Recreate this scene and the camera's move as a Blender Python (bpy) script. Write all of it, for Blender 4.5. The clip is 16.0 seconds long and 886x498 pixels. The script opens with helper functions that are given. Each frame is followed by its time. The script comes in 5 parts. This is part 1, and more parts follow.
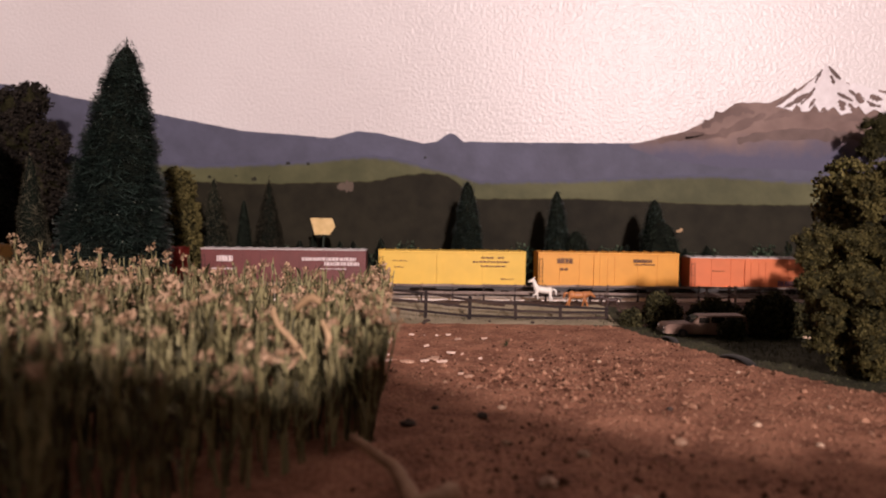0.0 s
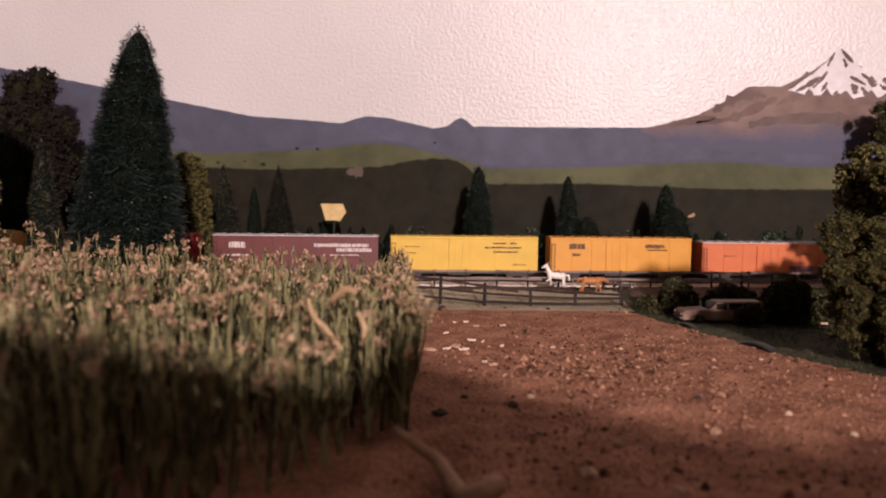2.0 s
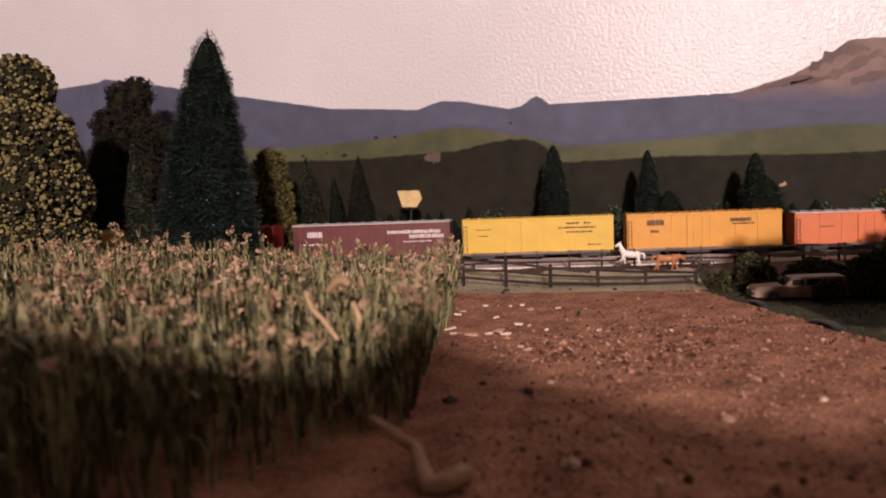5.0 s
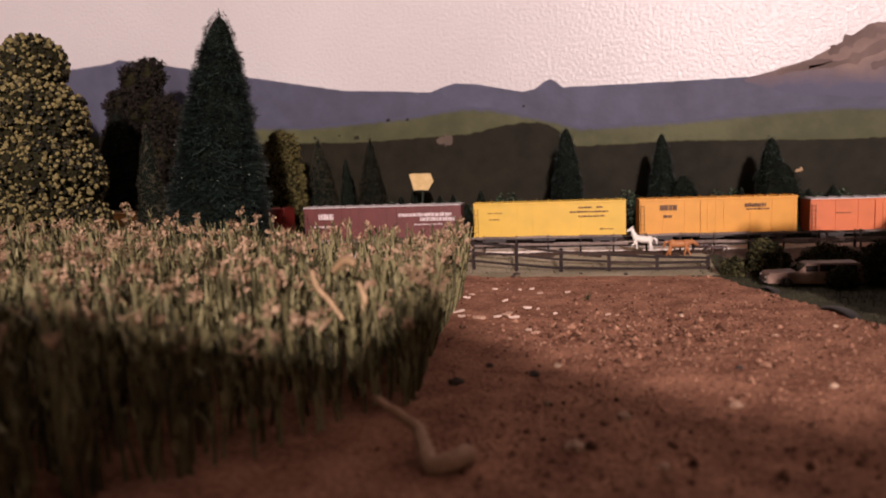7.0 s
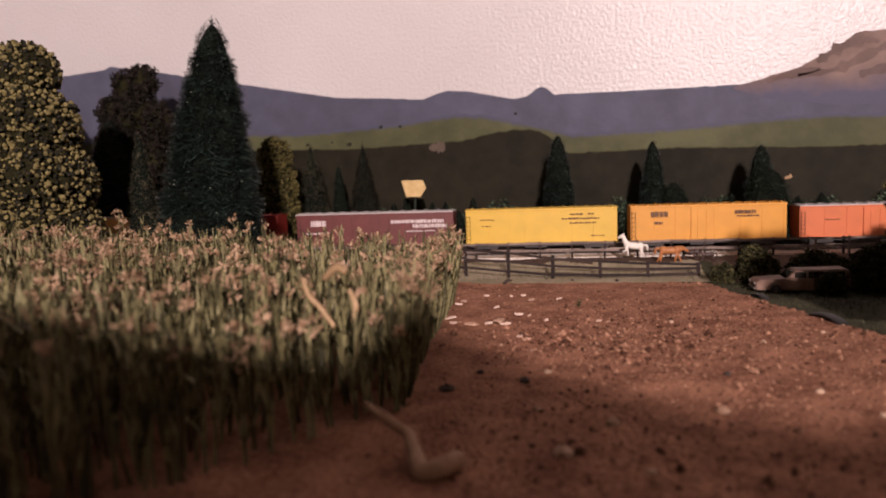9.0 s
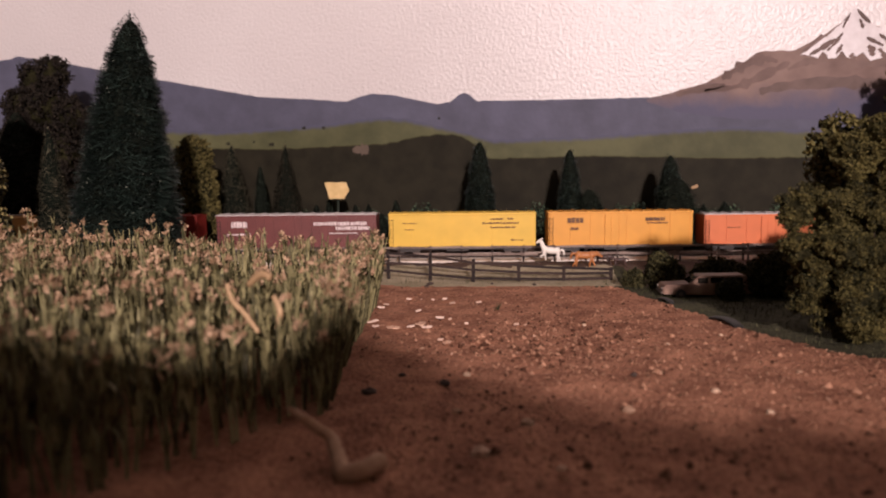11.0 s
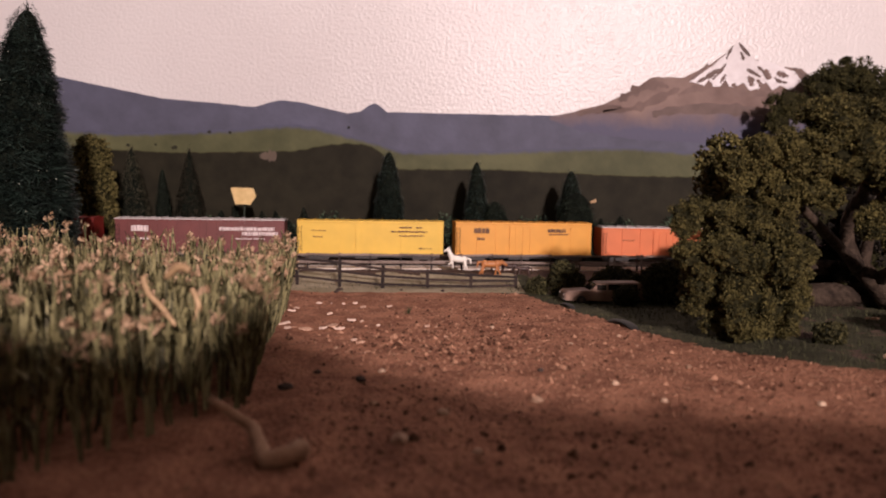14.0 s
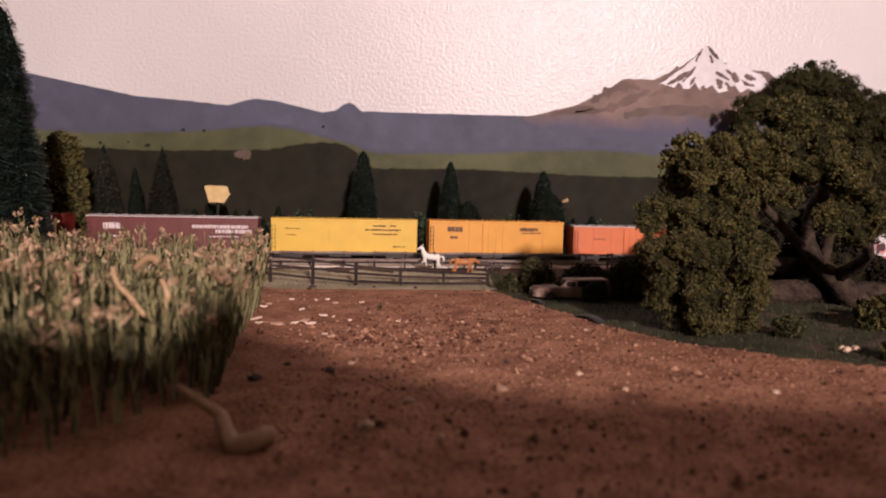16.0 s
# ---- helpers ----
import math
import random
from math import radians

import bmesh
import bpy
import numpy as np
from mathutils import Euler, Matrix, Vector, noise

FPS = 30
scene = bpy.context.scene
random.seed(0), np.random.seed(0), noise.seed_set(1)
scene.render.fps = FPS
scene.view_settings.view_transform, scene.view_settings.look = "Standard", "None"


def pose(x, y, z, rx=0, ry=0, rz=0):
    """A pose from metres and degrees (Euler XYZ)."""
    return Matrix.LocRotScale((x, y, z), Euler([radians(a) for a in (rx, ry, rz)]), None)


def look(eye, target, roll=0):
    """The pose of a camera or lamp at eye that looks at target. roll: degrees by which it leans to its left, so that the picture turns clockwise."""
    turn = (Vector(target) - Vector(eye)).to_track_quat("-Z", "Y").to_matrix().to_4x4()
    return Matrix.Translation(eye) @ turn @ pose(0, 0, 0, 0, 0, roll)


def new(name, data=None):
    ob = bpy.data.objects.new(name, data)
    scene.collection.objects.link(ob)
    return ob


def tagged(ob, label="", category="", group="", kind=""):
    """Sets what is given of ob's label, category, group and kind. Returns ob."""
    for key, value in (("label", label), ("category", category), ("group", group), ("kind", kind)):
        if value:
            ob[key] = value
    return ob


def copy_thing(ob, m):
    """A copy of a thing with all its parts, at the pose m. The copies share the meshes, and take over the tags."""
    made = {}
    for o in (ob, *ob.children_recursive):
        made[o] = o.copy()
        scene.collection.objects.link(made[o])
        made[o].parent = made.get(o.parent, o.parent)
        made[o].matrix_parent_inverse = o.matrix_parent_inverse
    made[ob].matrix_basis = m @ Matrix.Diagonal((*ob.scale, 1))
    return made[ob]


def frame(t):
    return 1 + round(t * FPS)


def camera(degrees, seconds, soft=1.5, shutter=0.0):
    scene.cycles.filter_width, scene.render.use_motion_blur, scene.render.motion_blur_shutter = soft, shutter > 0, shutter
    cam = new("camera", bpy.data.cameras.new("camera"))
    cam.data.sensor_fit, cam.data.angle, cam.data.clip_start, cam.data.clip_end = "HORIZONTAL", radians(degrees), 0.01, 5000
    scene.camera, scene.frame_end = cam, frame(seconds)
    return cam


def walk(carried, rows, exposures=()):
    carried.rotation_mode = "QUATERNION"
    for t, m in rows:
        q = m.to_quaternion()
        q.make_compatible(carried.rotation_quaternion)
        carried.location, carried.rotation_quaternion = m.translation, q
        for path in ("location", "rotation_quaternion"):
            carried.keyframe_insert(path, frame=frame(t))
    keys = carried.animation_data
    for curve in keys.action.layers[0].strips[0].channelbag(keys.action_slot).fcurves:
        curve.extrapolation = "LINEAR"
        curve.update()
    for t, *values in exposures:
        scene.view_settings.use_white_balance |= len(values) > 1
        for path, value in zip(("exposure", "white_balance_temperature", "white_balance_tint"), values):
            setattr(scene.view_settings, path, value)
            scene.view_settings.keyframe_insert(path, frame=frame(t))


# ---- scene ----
cam = camera(63.00, 16.0, 1.8)
PATH = [
    (0, (0.03858, 0.06132, 0.05078), (-0.04119, 1.05751, 0.01560), 0.23),
    (0.5, (0.03571, 0.06175, 0.05174), (-0.02233, 1.05927, 0.01175), 0.64),
    (1, (0.03131, 0.06194, 0.05315), (-0.01445, 1.05980, 0.00631), 0.90),
    (1.5, (0.02676, 0.06291, 0.05569), (-0.02682, 1.05994, 0.00043), 0.51),
    (2, (0.03052, 0.06126, 0.05249), (-0.04858, 1.05640, -0.00613), 0.09),
    (2.5, (0.04105, 0.06276, 0.04950), (-0.10054, 1.05104, -0.00742), -0.74),
    (3, (0.04461, 0.06706, 0.04704), (-0.11688, 1.05227, -0.01030), -0.82),
    (3.5, (0.04633, 0.06744, 0.04475), (-0.12807, 1.05036, -0.01395), -1.12),
    (4, (0.04754, 0.06692, 0.04830), (-0.14104, 1.04681, -0.01686), -1.78),
    (4.5, (0.04865, 0.06620, 0.05360), (-0.15183, 1.04327, -0.01812), -2.62),
    (5, (0.05845, 0.06669, 0.05331), (-0.18035, 1.03439, -0.02745), -2.80),
    (7.5, (0.06018, 0.06824, 0.05218), (-0.19689, 1.02929, -0.04934), -2.36),
    (8, (0.06087, 0.06812, 0.05241), (-0.19499, 1.02997, -0.04441), -2.35),
    (10.5, (0.06009, 0.06335, 0.05337), (-0.12265, 1.04191, -0.04167), -1.67),
    (11, (0.06157, 0.06166, 0.05500), (-0.08109, 1.04676, -0.04112), -1.17),
    (11.5, (0.06193, 0.06038, 0.05320), (-0.05623, 1.04872, -0.04284), -0.73),
    (12, (0.05967, 0.05947, 0.05709), (-0.02469, 1.05141, -0.03741), -0.34),
    (12.5, (0.05918, 0.05815, 0.05407), (-0.01144, 1.05174, -0.03424), -0.27),
    (13, (0.05963, 0.05658, 0.05216), (0.01000, 1.05185, -0.03143), 0.15),
    (13.5, (0.06001, 0.05591, 0.05129), (0.02662, 1.05218, -0.02832), 0.35),
    (14, (0.05796, 0.05485, 0.05122), (0.05002, 1.05190, -0.02510), 0.44),
    (14.5, (0.05904, 0.05417, 0.05120), (0.06126, 1.05126, -0.02491), 0.51),
    (15, (0.06096, 0.05427, 0.05011), (0.06999, 1.05142, -0.02488), 0.48),
    (15.5, (0.05918, 0.05099, 0.05054), (0.07641, 1.04814, -0.02293), 0.50),
    (16, (0.06060, 0.05073, 0.04932), (0.08362, 1.04774, -0.02445), 0.68),
]
walk(cam, [(t, look(eye, target, roll)) for t, eye, target, roll in PATH])
cam.data.dof.use_dof = True
cam.data.dof.focus_distance = 0.33
cam.data.dof.aperture_fstop = 16.0

# ---- light: one warm room lamp behind the viewer, dim room around ----
world = bpy.data.worlds.new("room_dimness")
scene.world = world
world.use_nodes = True
world.node_tree.nodes["Background"].inputs[0].default_value = (1, 0.86, 0.8, 1)
world.node_tree.nodes["Background"].inputs[1].default_value = 0.022
LAMP_AT = Vector((0.55, -1.62, 0.69))
lamp_data = bpy.data.lights.new("room_lamp", "POINT")
lamp_data.energy = 256
lamp_data.color = (1.0, 0.805, 0.79)
lamp_data.shadow_soft_size = 0.036
lamp = new("room_lamp", lamp_data)
lamp.location = LAMP_AT
scene.view_settings.exposure = 0.0

RNG = np.random.default_rng(7)


# ---- materials ----
def mat(name, lo, hi, rough=0.8, scale=400.0, bump=0.0, bscale=None, bdist=0.0004, metal=0.0, island=0.0, spec=0.5, detail=4.0, stain=0.0, objrand=0.0):
    """Two-colour noise surface: grain at `scale`, wear at a tenth of it, optional relief and per-piece variation."""
    m = bpy.data.materials.new(name)
    m.use_nodes = True
    nt = m.node_tree
    b = nt.nodes["Principled BSDF"]
    geo = nt.nodes.new("ShaderNodeNewGeometry")
    tc = nt.nodes.new("ShaderNodeTexCoord")
    nz = nt.nodes.new("ShaderNodeTexNoise")
    nz.inputs["Scale"].default_value = scale
    nz.inputs["Detail"].default_value = detail
    nt.links.new(tc.outputs["Object"], nz.inputs["Vector"])
    fac = nz.outputs["Fac"]
    big = nt.nodes.new("ShaderNodeTexNoise")
    big.inputs["Scale"].default_value = scale * 0.12
    big.inputs["Detail"].default_value = 3
    nt.links.new(tc.outputs["Object"], big.inputs["Vector"])

    def mix(a, c, f):
        n = nt.nodes.new("ShaderNodeMath")
        n.operation = "MULTIPLY_ADD"
        n.use_clamp = False
        s = nt.nodes.new("ShaderNodeMath")
        s.operation = "SUBTRACT"
        nt.links.new(c, s.inputs[0])
        s.inputs[1].default_value = 0.5
        nt.links.new(s.outputs[0], n.inputs[0])
        n.inputs[1].default_value = f
        nt.links.new(a, n.inputs[2])
        return n.outputs[0]

    fac = mix(fac, big.outputs["Fac"], 0.6 + stain)
    if island:
        fac = mix(fac, geo.outputs["Random Per Island"], island)
    if objrand:
        oi = nt.nodes.new("ShaderNodeObjectInfo")
        fac = mix(fac, oi.outputs["Random"], objrand)
    ramp = nt.nodes.new("ShaderNodeValToRGB")
    ramp.color_ramp.elements[0].position, ramp.color_ramp.elements[1].position = 0.25, 0.75
    ramp.color_ramp.elements[0].color, ramp.color_ramp.elements[1].color = (*lo, 1), (*hi, 1)
    nt.links.new(fac, ramp.inputs[0])
    nt.links.new(ramp.outputs[0], b.inputs["Base Color"])
    b.inputs["Roughness"].default_value = rough
    b.inputs["Metallic"].default_value = metal
    b.inputs["Specular IOR Level"].default_value = spec
    if bump:
        bn = nt.nodes.new("ShaderNodeTexNoise")
        bn.inputs["Scale"].default_value = bscale or scale * 2
        bn.inputs["Detail"].default_value = 2.0
        nt.links.new(tc.outputs["Object"], bn.inputs["Vector"])
        bp = nt.nodes.new("ShaderNodeBump")
        bp.inputs["Strength"].default_value = bump
        bp.inputs["Distance"].default_value = bdist
        nt.links.new(bn.outputs["Fac"], bp.inputs["Height"])
        nt.links.new(bp.outputs["Normal"], b.inputs["Normal"])
    return m


# wall paints share the orange-peel roller texture of the wall
def paint(name, lo, hi, scale=60.0, rough=0.62, spec=0.25, relief=0.0003, grain=300.0, under=None):
    m = mat(name, lo, hi, rough=rough, scale=scale, bump=0.5, bscale=grain, bdist=relief, spec=spec, stain=0.5)
    if under:
        feather_coat(m, under)
    return m


def feather_coat(m, under):
    """Let a coat of paint be brushed thin over the coat below it where its 'cover' runs low."""
    nt = m.node_tree
    base = nt.nodes["Principled BSDF"].inputs["Base Color"]
    colour = base.links[0].from_socket
    at = nt.nodes.new("ShaderNodeAttribute")
    at.attribute_name = "cover"
    tc = nt.nodes.new("ShaderNodeTexCoord")
    nz = nt.nodes.new("ShaderNodeTexNoise")
    nz.inputs["Scale"].default_value = 210
    nz.inputs["Detail"].default_value = 3
    nt.links.new(tc.outputs["Object"], nz.inputs["Vector"])
    ma = nt.nodes.new("ShaderNodeMath")
    ma.operation = "MULTIPLY_ADD"
    ma.inputs[1].default_value = 0.5
    nt.links.new(nz.outputs["Fac"], ma.inputs[0])
    nt.links.new(at.outputs["Fac"], ma.inputs[2])
    mr = nt.nodes.new("ShaderNodeMapRange")
    mr.interpolation_type = "SMOOTHSTEP"
    mr.inputs["From Min"].default_value, mr.inputs["From Max"].default_value = 0.3, 1.15
    nt.links.new(ma.outputs[0], mr.inputs["Value"])
    mx = nt.nodes.new("ShaderNodeMix")
    mx.data_type = "RGBA"
    mx.inputs["A"].default_value = (*under, 1)
    nt.links.new(mr.outputs["Result"], mx.inputs["Factor"])
    nt.links.new(colour, mx.inputs["B"])
    nt.links.new(mx.outputs["Result"], base)



M_SKY = paint("sky_wall_paint", (0.60, 0.555, 0.545), (0.66, 0.62, 0.61), scale=9, rough=0.32, spec=0.37, relief=0.0012, grain=400.0)
M_RIDGE = paint("blue_ridge_paint", (0.070, 0.070, 0.098), (0.100, 0.101, 0.146), scale=60, spec=0.2)
M_MEADOW = paint("meadow_green_paint", (0.062, 0.064, 0.030), (0.104, 0.104, 0.050), scale=70, spec=0.2, under=(0.077, 0.078, 0.122))
M_FOREST = paint("forest_brown_paint", (0.0120, 0.0105, 0.0065), (0.0235, 0.0205, 0.0125), scale=90, spec=0.09, under=(0.083, 0.084, 0.040))
M_SNOW = paint("snow_paint", (0.62, 0.57, 0.57), (0.78, 0.74, 0.75), scale=160)
M_SLOPE = paint("fading_mountain_paint", (0.125, 0.078, 0.066), (0.225, 0.150, 0.128), scale=55, spec=0.25)
nt = M_SLOPE.node_tree
base = nt.nodes["Principled BSDF"].inputs["Base Color"]
rock_out = base.links[0].from_socket
tc = nt.nodes.new("ShaderNodeTexCoord")
sep = nt.nodes.new("ShaderNodeSeparateXYZ")
nt.links.new(tc.outputs["Object"], sep.inputs[0])
smear = nt.nodes.new("ShaderNodeTexNoise")
smear.inputs["Scale"].default_value = 42
smear.inputs["Detail"].default_value = 5
nt.links.new(tc.outputs["Object"], smear.inputs["Vector"])
add = nt.nodes.new("ShaderNodeMath")
add.operation = "MULTIPLY_ADD"
add.inputs[1].default_value = 0.030
nt.links.new(smear.outputs["Fac"], add.inputs[0])
nt.links.new(sep.outputs["Z"], add.inputs[2])
fade = nt.nodes.new("ShaderNodeMapRange")
fade.inputs["From Min"].default_value, fade.inputs["From Max"].default_value = 0.116, 0.134
nt.links.new(add.outputs[0], fade.inputs["Value"])
blend = nt.nodes.new("ShaderNodeMix")
blend.data_type = "RGBA"
blend.inputs["A"].default_value = (0.082, 0.078, 0.122, 1)
nt.links.new(fade.outputs["Result"], blend.inputs["Factor"])
nt.links.new(rock_out, blend.inputs["B"])
nt.links.new(blend.outputs["Result"], base)
M_ROCKDARK = paint("dark_rock_paint", (0.085, 0.055, 0.048), (0.145, 0.095, 0.082), scale=80, spec=0.3)
M_FOLD = paint("mountain_fold_paint", (0.112, 0.072, 0.062), (0.185, 0.124, 0.107), scale=80, spec=0.2)
M_TREEDOT = paint("dark_tree_paint", (0.013, 0.013, 0.008), (0.026, 0.024, 0.015), scale=90, spec=0.15)
M_PATCH = paint("faded_pink_paint", (0.085, 0.065, 0.05), (0.11, 0.08, 0.06), scale=90, spec=0.2)
M_ROOMDARK = mat("dark_panelled_room_wall", (0.028, 0.022, 0.018), (0.045, 0.036, 0.030), rough=0.7, scale=9)
M_DARKWOOD = mat("dark_board_wood", (0.05, 0.035, 0.025), (0.09, 0.06, 0.045), rough=0.7, scale=60)

M_SOIL = mat("red_brown_soil", (0.165, 0.069, 0.041), (0.400, 0.190, 0.116), rough=0.95, scale=620, bump=1.0, bscale=800, bdist=0.0010, stain=0.5, spec=0.15)
M_CRUMB = mat("soil_crumb", (0.070, 0.031, 0.018), (0.38, 0.205, 0.130), rough=0.95, scale=500, island=1.1, spec=0.15)
M_TURF = mat("dark_green_turf", (0.030, 0.029, 0.018), (0.070, 0.066, 0.040), rough=0.95, scale=420, bump=1.0, bscale=1200, bdist=0.0006, stain=0.5, spec=0.1)
M_PASTURE = mat("sandy_pasture", (0.26, 0.22, 0.14), (0.40, 0.34, 0.24), rough=0.95, scale=380, bump=0.8, bscale=1100, bdist=0.0005, stain=0.5, spec=0.1)
M_EARTH = mat("brown_paddock_earth", (0.06, 0.038, 0.03), (0.115, 0.075, 0.06), rough=0.95, scale=480, bump=0.8, bscale=1100, bdist=0.0005, spec=0.1)
M_TUFT = mat("turf_fibre", (0.026, 0.029, 0.014), (0.080, 0.078, 0.038), rough=0.9, scale=300, island=1.0, spec=0.15)
M_BALLAST = mat("pale_ballast", (0.50, 0.42, 0.36), (0.85, 0.76, 0.68), rough=0.9, scale=900, bump=1, bscale=1300, bdist=0.0005, spec=0.2)
M_BALLASTBED = mat("grey_brown_roadbed", (0.10, 0.075, 0.062), (0.20, 0.155, 0.13), rough=0.95, scale=700, bump=1, bscale=1200, bdist=0.0005, spec=0.15)
M_TIE = mat("dark_tie", (0.03, 0.022, 0.018), (0.07, 0.05, 0.04), rough=0.85, scale=600, objrand=0.5)
M_RAIL = mat("rail_steel", (0.16, 0.11, 0.085), (0.32, 0.26, 0.22), rough=0.4, scale=500, metal=0.7)
M_STEM = mat("crop_stem", (0.046, 0.041, 0.016), (0.255, 0.226, 0.108), rough=0.65, scale=160, island=1.0, spec=0.3)
M_HEAD = mat("crop_tassel", (0.21, 0.130, 0.072), (0.45, 0.305, 0.195), rough=0.85, scale=200, island=0.9, spec=0.2)
M_STRAW = mat("pale_straw", (0.30, 0.19, 0.095), (0.50, 0.34, 0.19), rough=0.7, scale=500, objrand=0.6)
M_ROOT = mat("tan_root", (0.24, 0.13, 0.07), (0.46, 0.28, 0.17), rough=0.8, scale=300, bump=0.8, bscale=700, stain=0.3)
M_TANCHIP = mat("tan_wood_scrap", (0.36, 0.20, 0.13), (0.62, 0.40, 0.28), rough=0.8, scale=500, stain=0.4)
M_CHIP = mat("wood_chip", (0.46, 0.30, 0.22), (0.74, 0.56, 0.46), rough=0.7, scale=600, objrand=0.8)
M_PEBBLE = mat("pebble", (0.32, 0.19, 0.12), (0.62, 0.44, 0.31), rough=0.85, scale=700, objrand=0.7, bump=0.6, bscale=1500, bdist=0.0003)
M_CLOD = mat("dark_clod", (0.03, 0.02, 0.015), (0.07, 0.045, 0.035), rough=0.95, scale=700, bump=0.8, bscale=1500)
M_BRISTLE = mat("dark_green_bristle", (0.002, 0.005, 0.004), (0.024, 0.040, 0.031), rough=0.45, scale=120, island=0.9, spec=0.5)
# glints on the glossy bristle tips, put in as pale colour
M_GLINT = mat("glint_bristle_tip", (0.10, 0.13, 0.10), (0.42, 0.42, 0.34), rough=0.4, scale=300, island=1.0, spec=0.6)
# fir cores: shade between the bristles put in as near-black
M_CORESHADE = mat("fir_core_shade", (0.003, 0.004, 0.003), (0.010, 0.013, 0.009), rough=0.9, scale=500, spec=0.05)
# crown cores: shade between the leaves put in as dark olive
M_LEAFSHADE = mat("leaf_core_shade", (0.008, 0.008, 0.003), (0.030, 0.027, 0.011), rough=0.9, scale=700, bump=1.0, bscale=900, bdist=0.001, spec=0.1)
M_DARKNEEDLE = mat("near_black_needle", (0.006, 0.010, 0.007), (0.022, 0.032, 0.020), rough=0.7, scale=300, island=1.0, spec=0.2)
M_OLIVE = mat("olive_leaf", (0.012, 0.0125, 0.0035), (0.120, 0.100, 0.032), rough=0.75, scale=190, island=0.45, spec=0.2)
# shaded copy of the olive leaf: the back crown's shade in its colour
M_SHADEDOLIVE = mat("shaded_olive_leaf", (0.008, 0.009, 0.003), (0.070, 0.062, 0.020), rough=0.75, scale=190, island=0.4, spec=0.2)
M_YELLOW = mat("yellow_green_leaf", (0.010, 0.009, 0.003), (0.21, 0.170, 0.066), rough=0.7, scale=420, island=1.2, spec=0.3)
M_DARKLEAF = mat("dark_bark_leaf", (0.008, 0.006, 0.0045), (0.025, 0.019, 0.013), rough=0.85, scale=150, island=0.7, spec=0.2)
M_GREYFIR = mat("grey_olive_needle", (0.030, 0.029, 0.018), (0.090, 0.082, 0.052), rough=0.85, scale=200, island=0.8, spec=0.1)
M_DIMFIR = mat("dim_brown_needle", (0.017, 0.0155, 0.010), (0.046, 0.040, 0.026), rough=0.9, scale=200, island=0.8, spec=0.1)
M_PALEOLIVE = mat("pale_olive_leaf", (0.045, 0.040, 0.012), (0.150, 0.125, 0.045), rough=0.8, scale=150, island=0.8, spec=0.15)
M_OLIVEDIM = mat("dull_olive_leaf", (0.016, 0.016, 0.006), (0.070, 0.062, 0.024), rough=0.8, scale=150, island=1.0, spec=0.2)
M_SCRUB = mat("blue_green_scrub", (0.012, 0.022, 0.014), (0.085, 0.125, 0.075), rough=0.85, scale=120, island=1.2, spec=0.2)
M_BARK = mat("brown_bark", (0.014, 0.009, 0.0065), (0.068, 0.047, 0.033), rough=0.85, scale=260, bump=1.0, bscale=500, bdist=0.0010, spec=0.15)
M_FENCE = mat("weathered_fence_wood", (0.014, 0.008, 0.007), (0.040, 0.024, 0.019), rough=0.9, scale=500, objrand=0.5)
M_FENCEPALE = mat("pale_fence_wood", (0.12, 0.085, 0.07), (0.24, 0.18, 0.15), rough=0.8, scale=500, objrand=0.5)
M_WHITE = mat("white_plastic", (0.72, 0.66, 0.58), (0.82, 0.77, 0.70), rough=0.5, scale=300)
M_CHESTNUT = mat("tan_plastic", (0.34, 0.12, 0.035), (0.52, 0.22, 0.075), rough=0.5, scale=160, stain=0.5)
M_DARKHORSE = mat("dark_brown_plastic", (0.03, 0.015, 0.012), (0.07, 0.035, 0.028), rough=0.5, scale=200)
M_RUST = mat("rusty_beige_car_paint", (0.13, 0.065, 0.042), (0.30, 0.185, 0.125), rough=0.55, scale=240, stain=0.9)
M_CARGLASS = mat("dark_car_glass", (0.012, 0.010, 0.008), (0.03, 0.022, 0.018), rough=0.15, scale=100, spec=0.6)
M_BLACK = mat("black_rubber", (0.010, 0.009, 0.008), (0.022, 0.019, 0.017), rough=0.6, scale=300)
M_CHROME = mat("dull_chrome", (0.07, 0.05, 0.04), (0.14, 0.11, 0.09), rough=0.6, metal=0.4)
M_ROOFY = mat("pale_yellow_card", (0.55, 0.38, 0.16), (0.68, 0.50, 0.24), rough=0.7, scale=260)
M_HUT = mat("dark_post_wood", (0.012, 0.018, 0.012), (0.03, 0.04, 0.026), rough=0.85, scale=300)
M_UNDER = mat("black_underframe", (0.012, 0.009, 0.008), (0.035, 0.026, 0.022), rough=0.6, scale=300)
M_WHEEL = mat("brown_wheel_steel", (0.05, 0.035, 0.028), (0.12, 0.085, 0.07), rough=0.5, metal=0.4, scale=300)
M_GREYROOF = mat("galvanised_roof", (0.42, 0.38, 0.37), (0.6, 0.56, 0.55), rough=0.5, scale=200)
M_LETTERW = mat("white_lettering", (0.55, 0.45, 0.44), (0.70, 0.60, 0.58), rough=0.6, scale=500)
M_LETTERD = mat("dark_lettering", (0.10, 0.04, 0.012), (0.17, 0.075, 0.02), rough=0.6, scale=500)


def car_paint(name, c, dirt=0.72):
    return mat(name, tuple(v * dirt for v in c), c, rough=0.5, scale=90, stain=0.3)


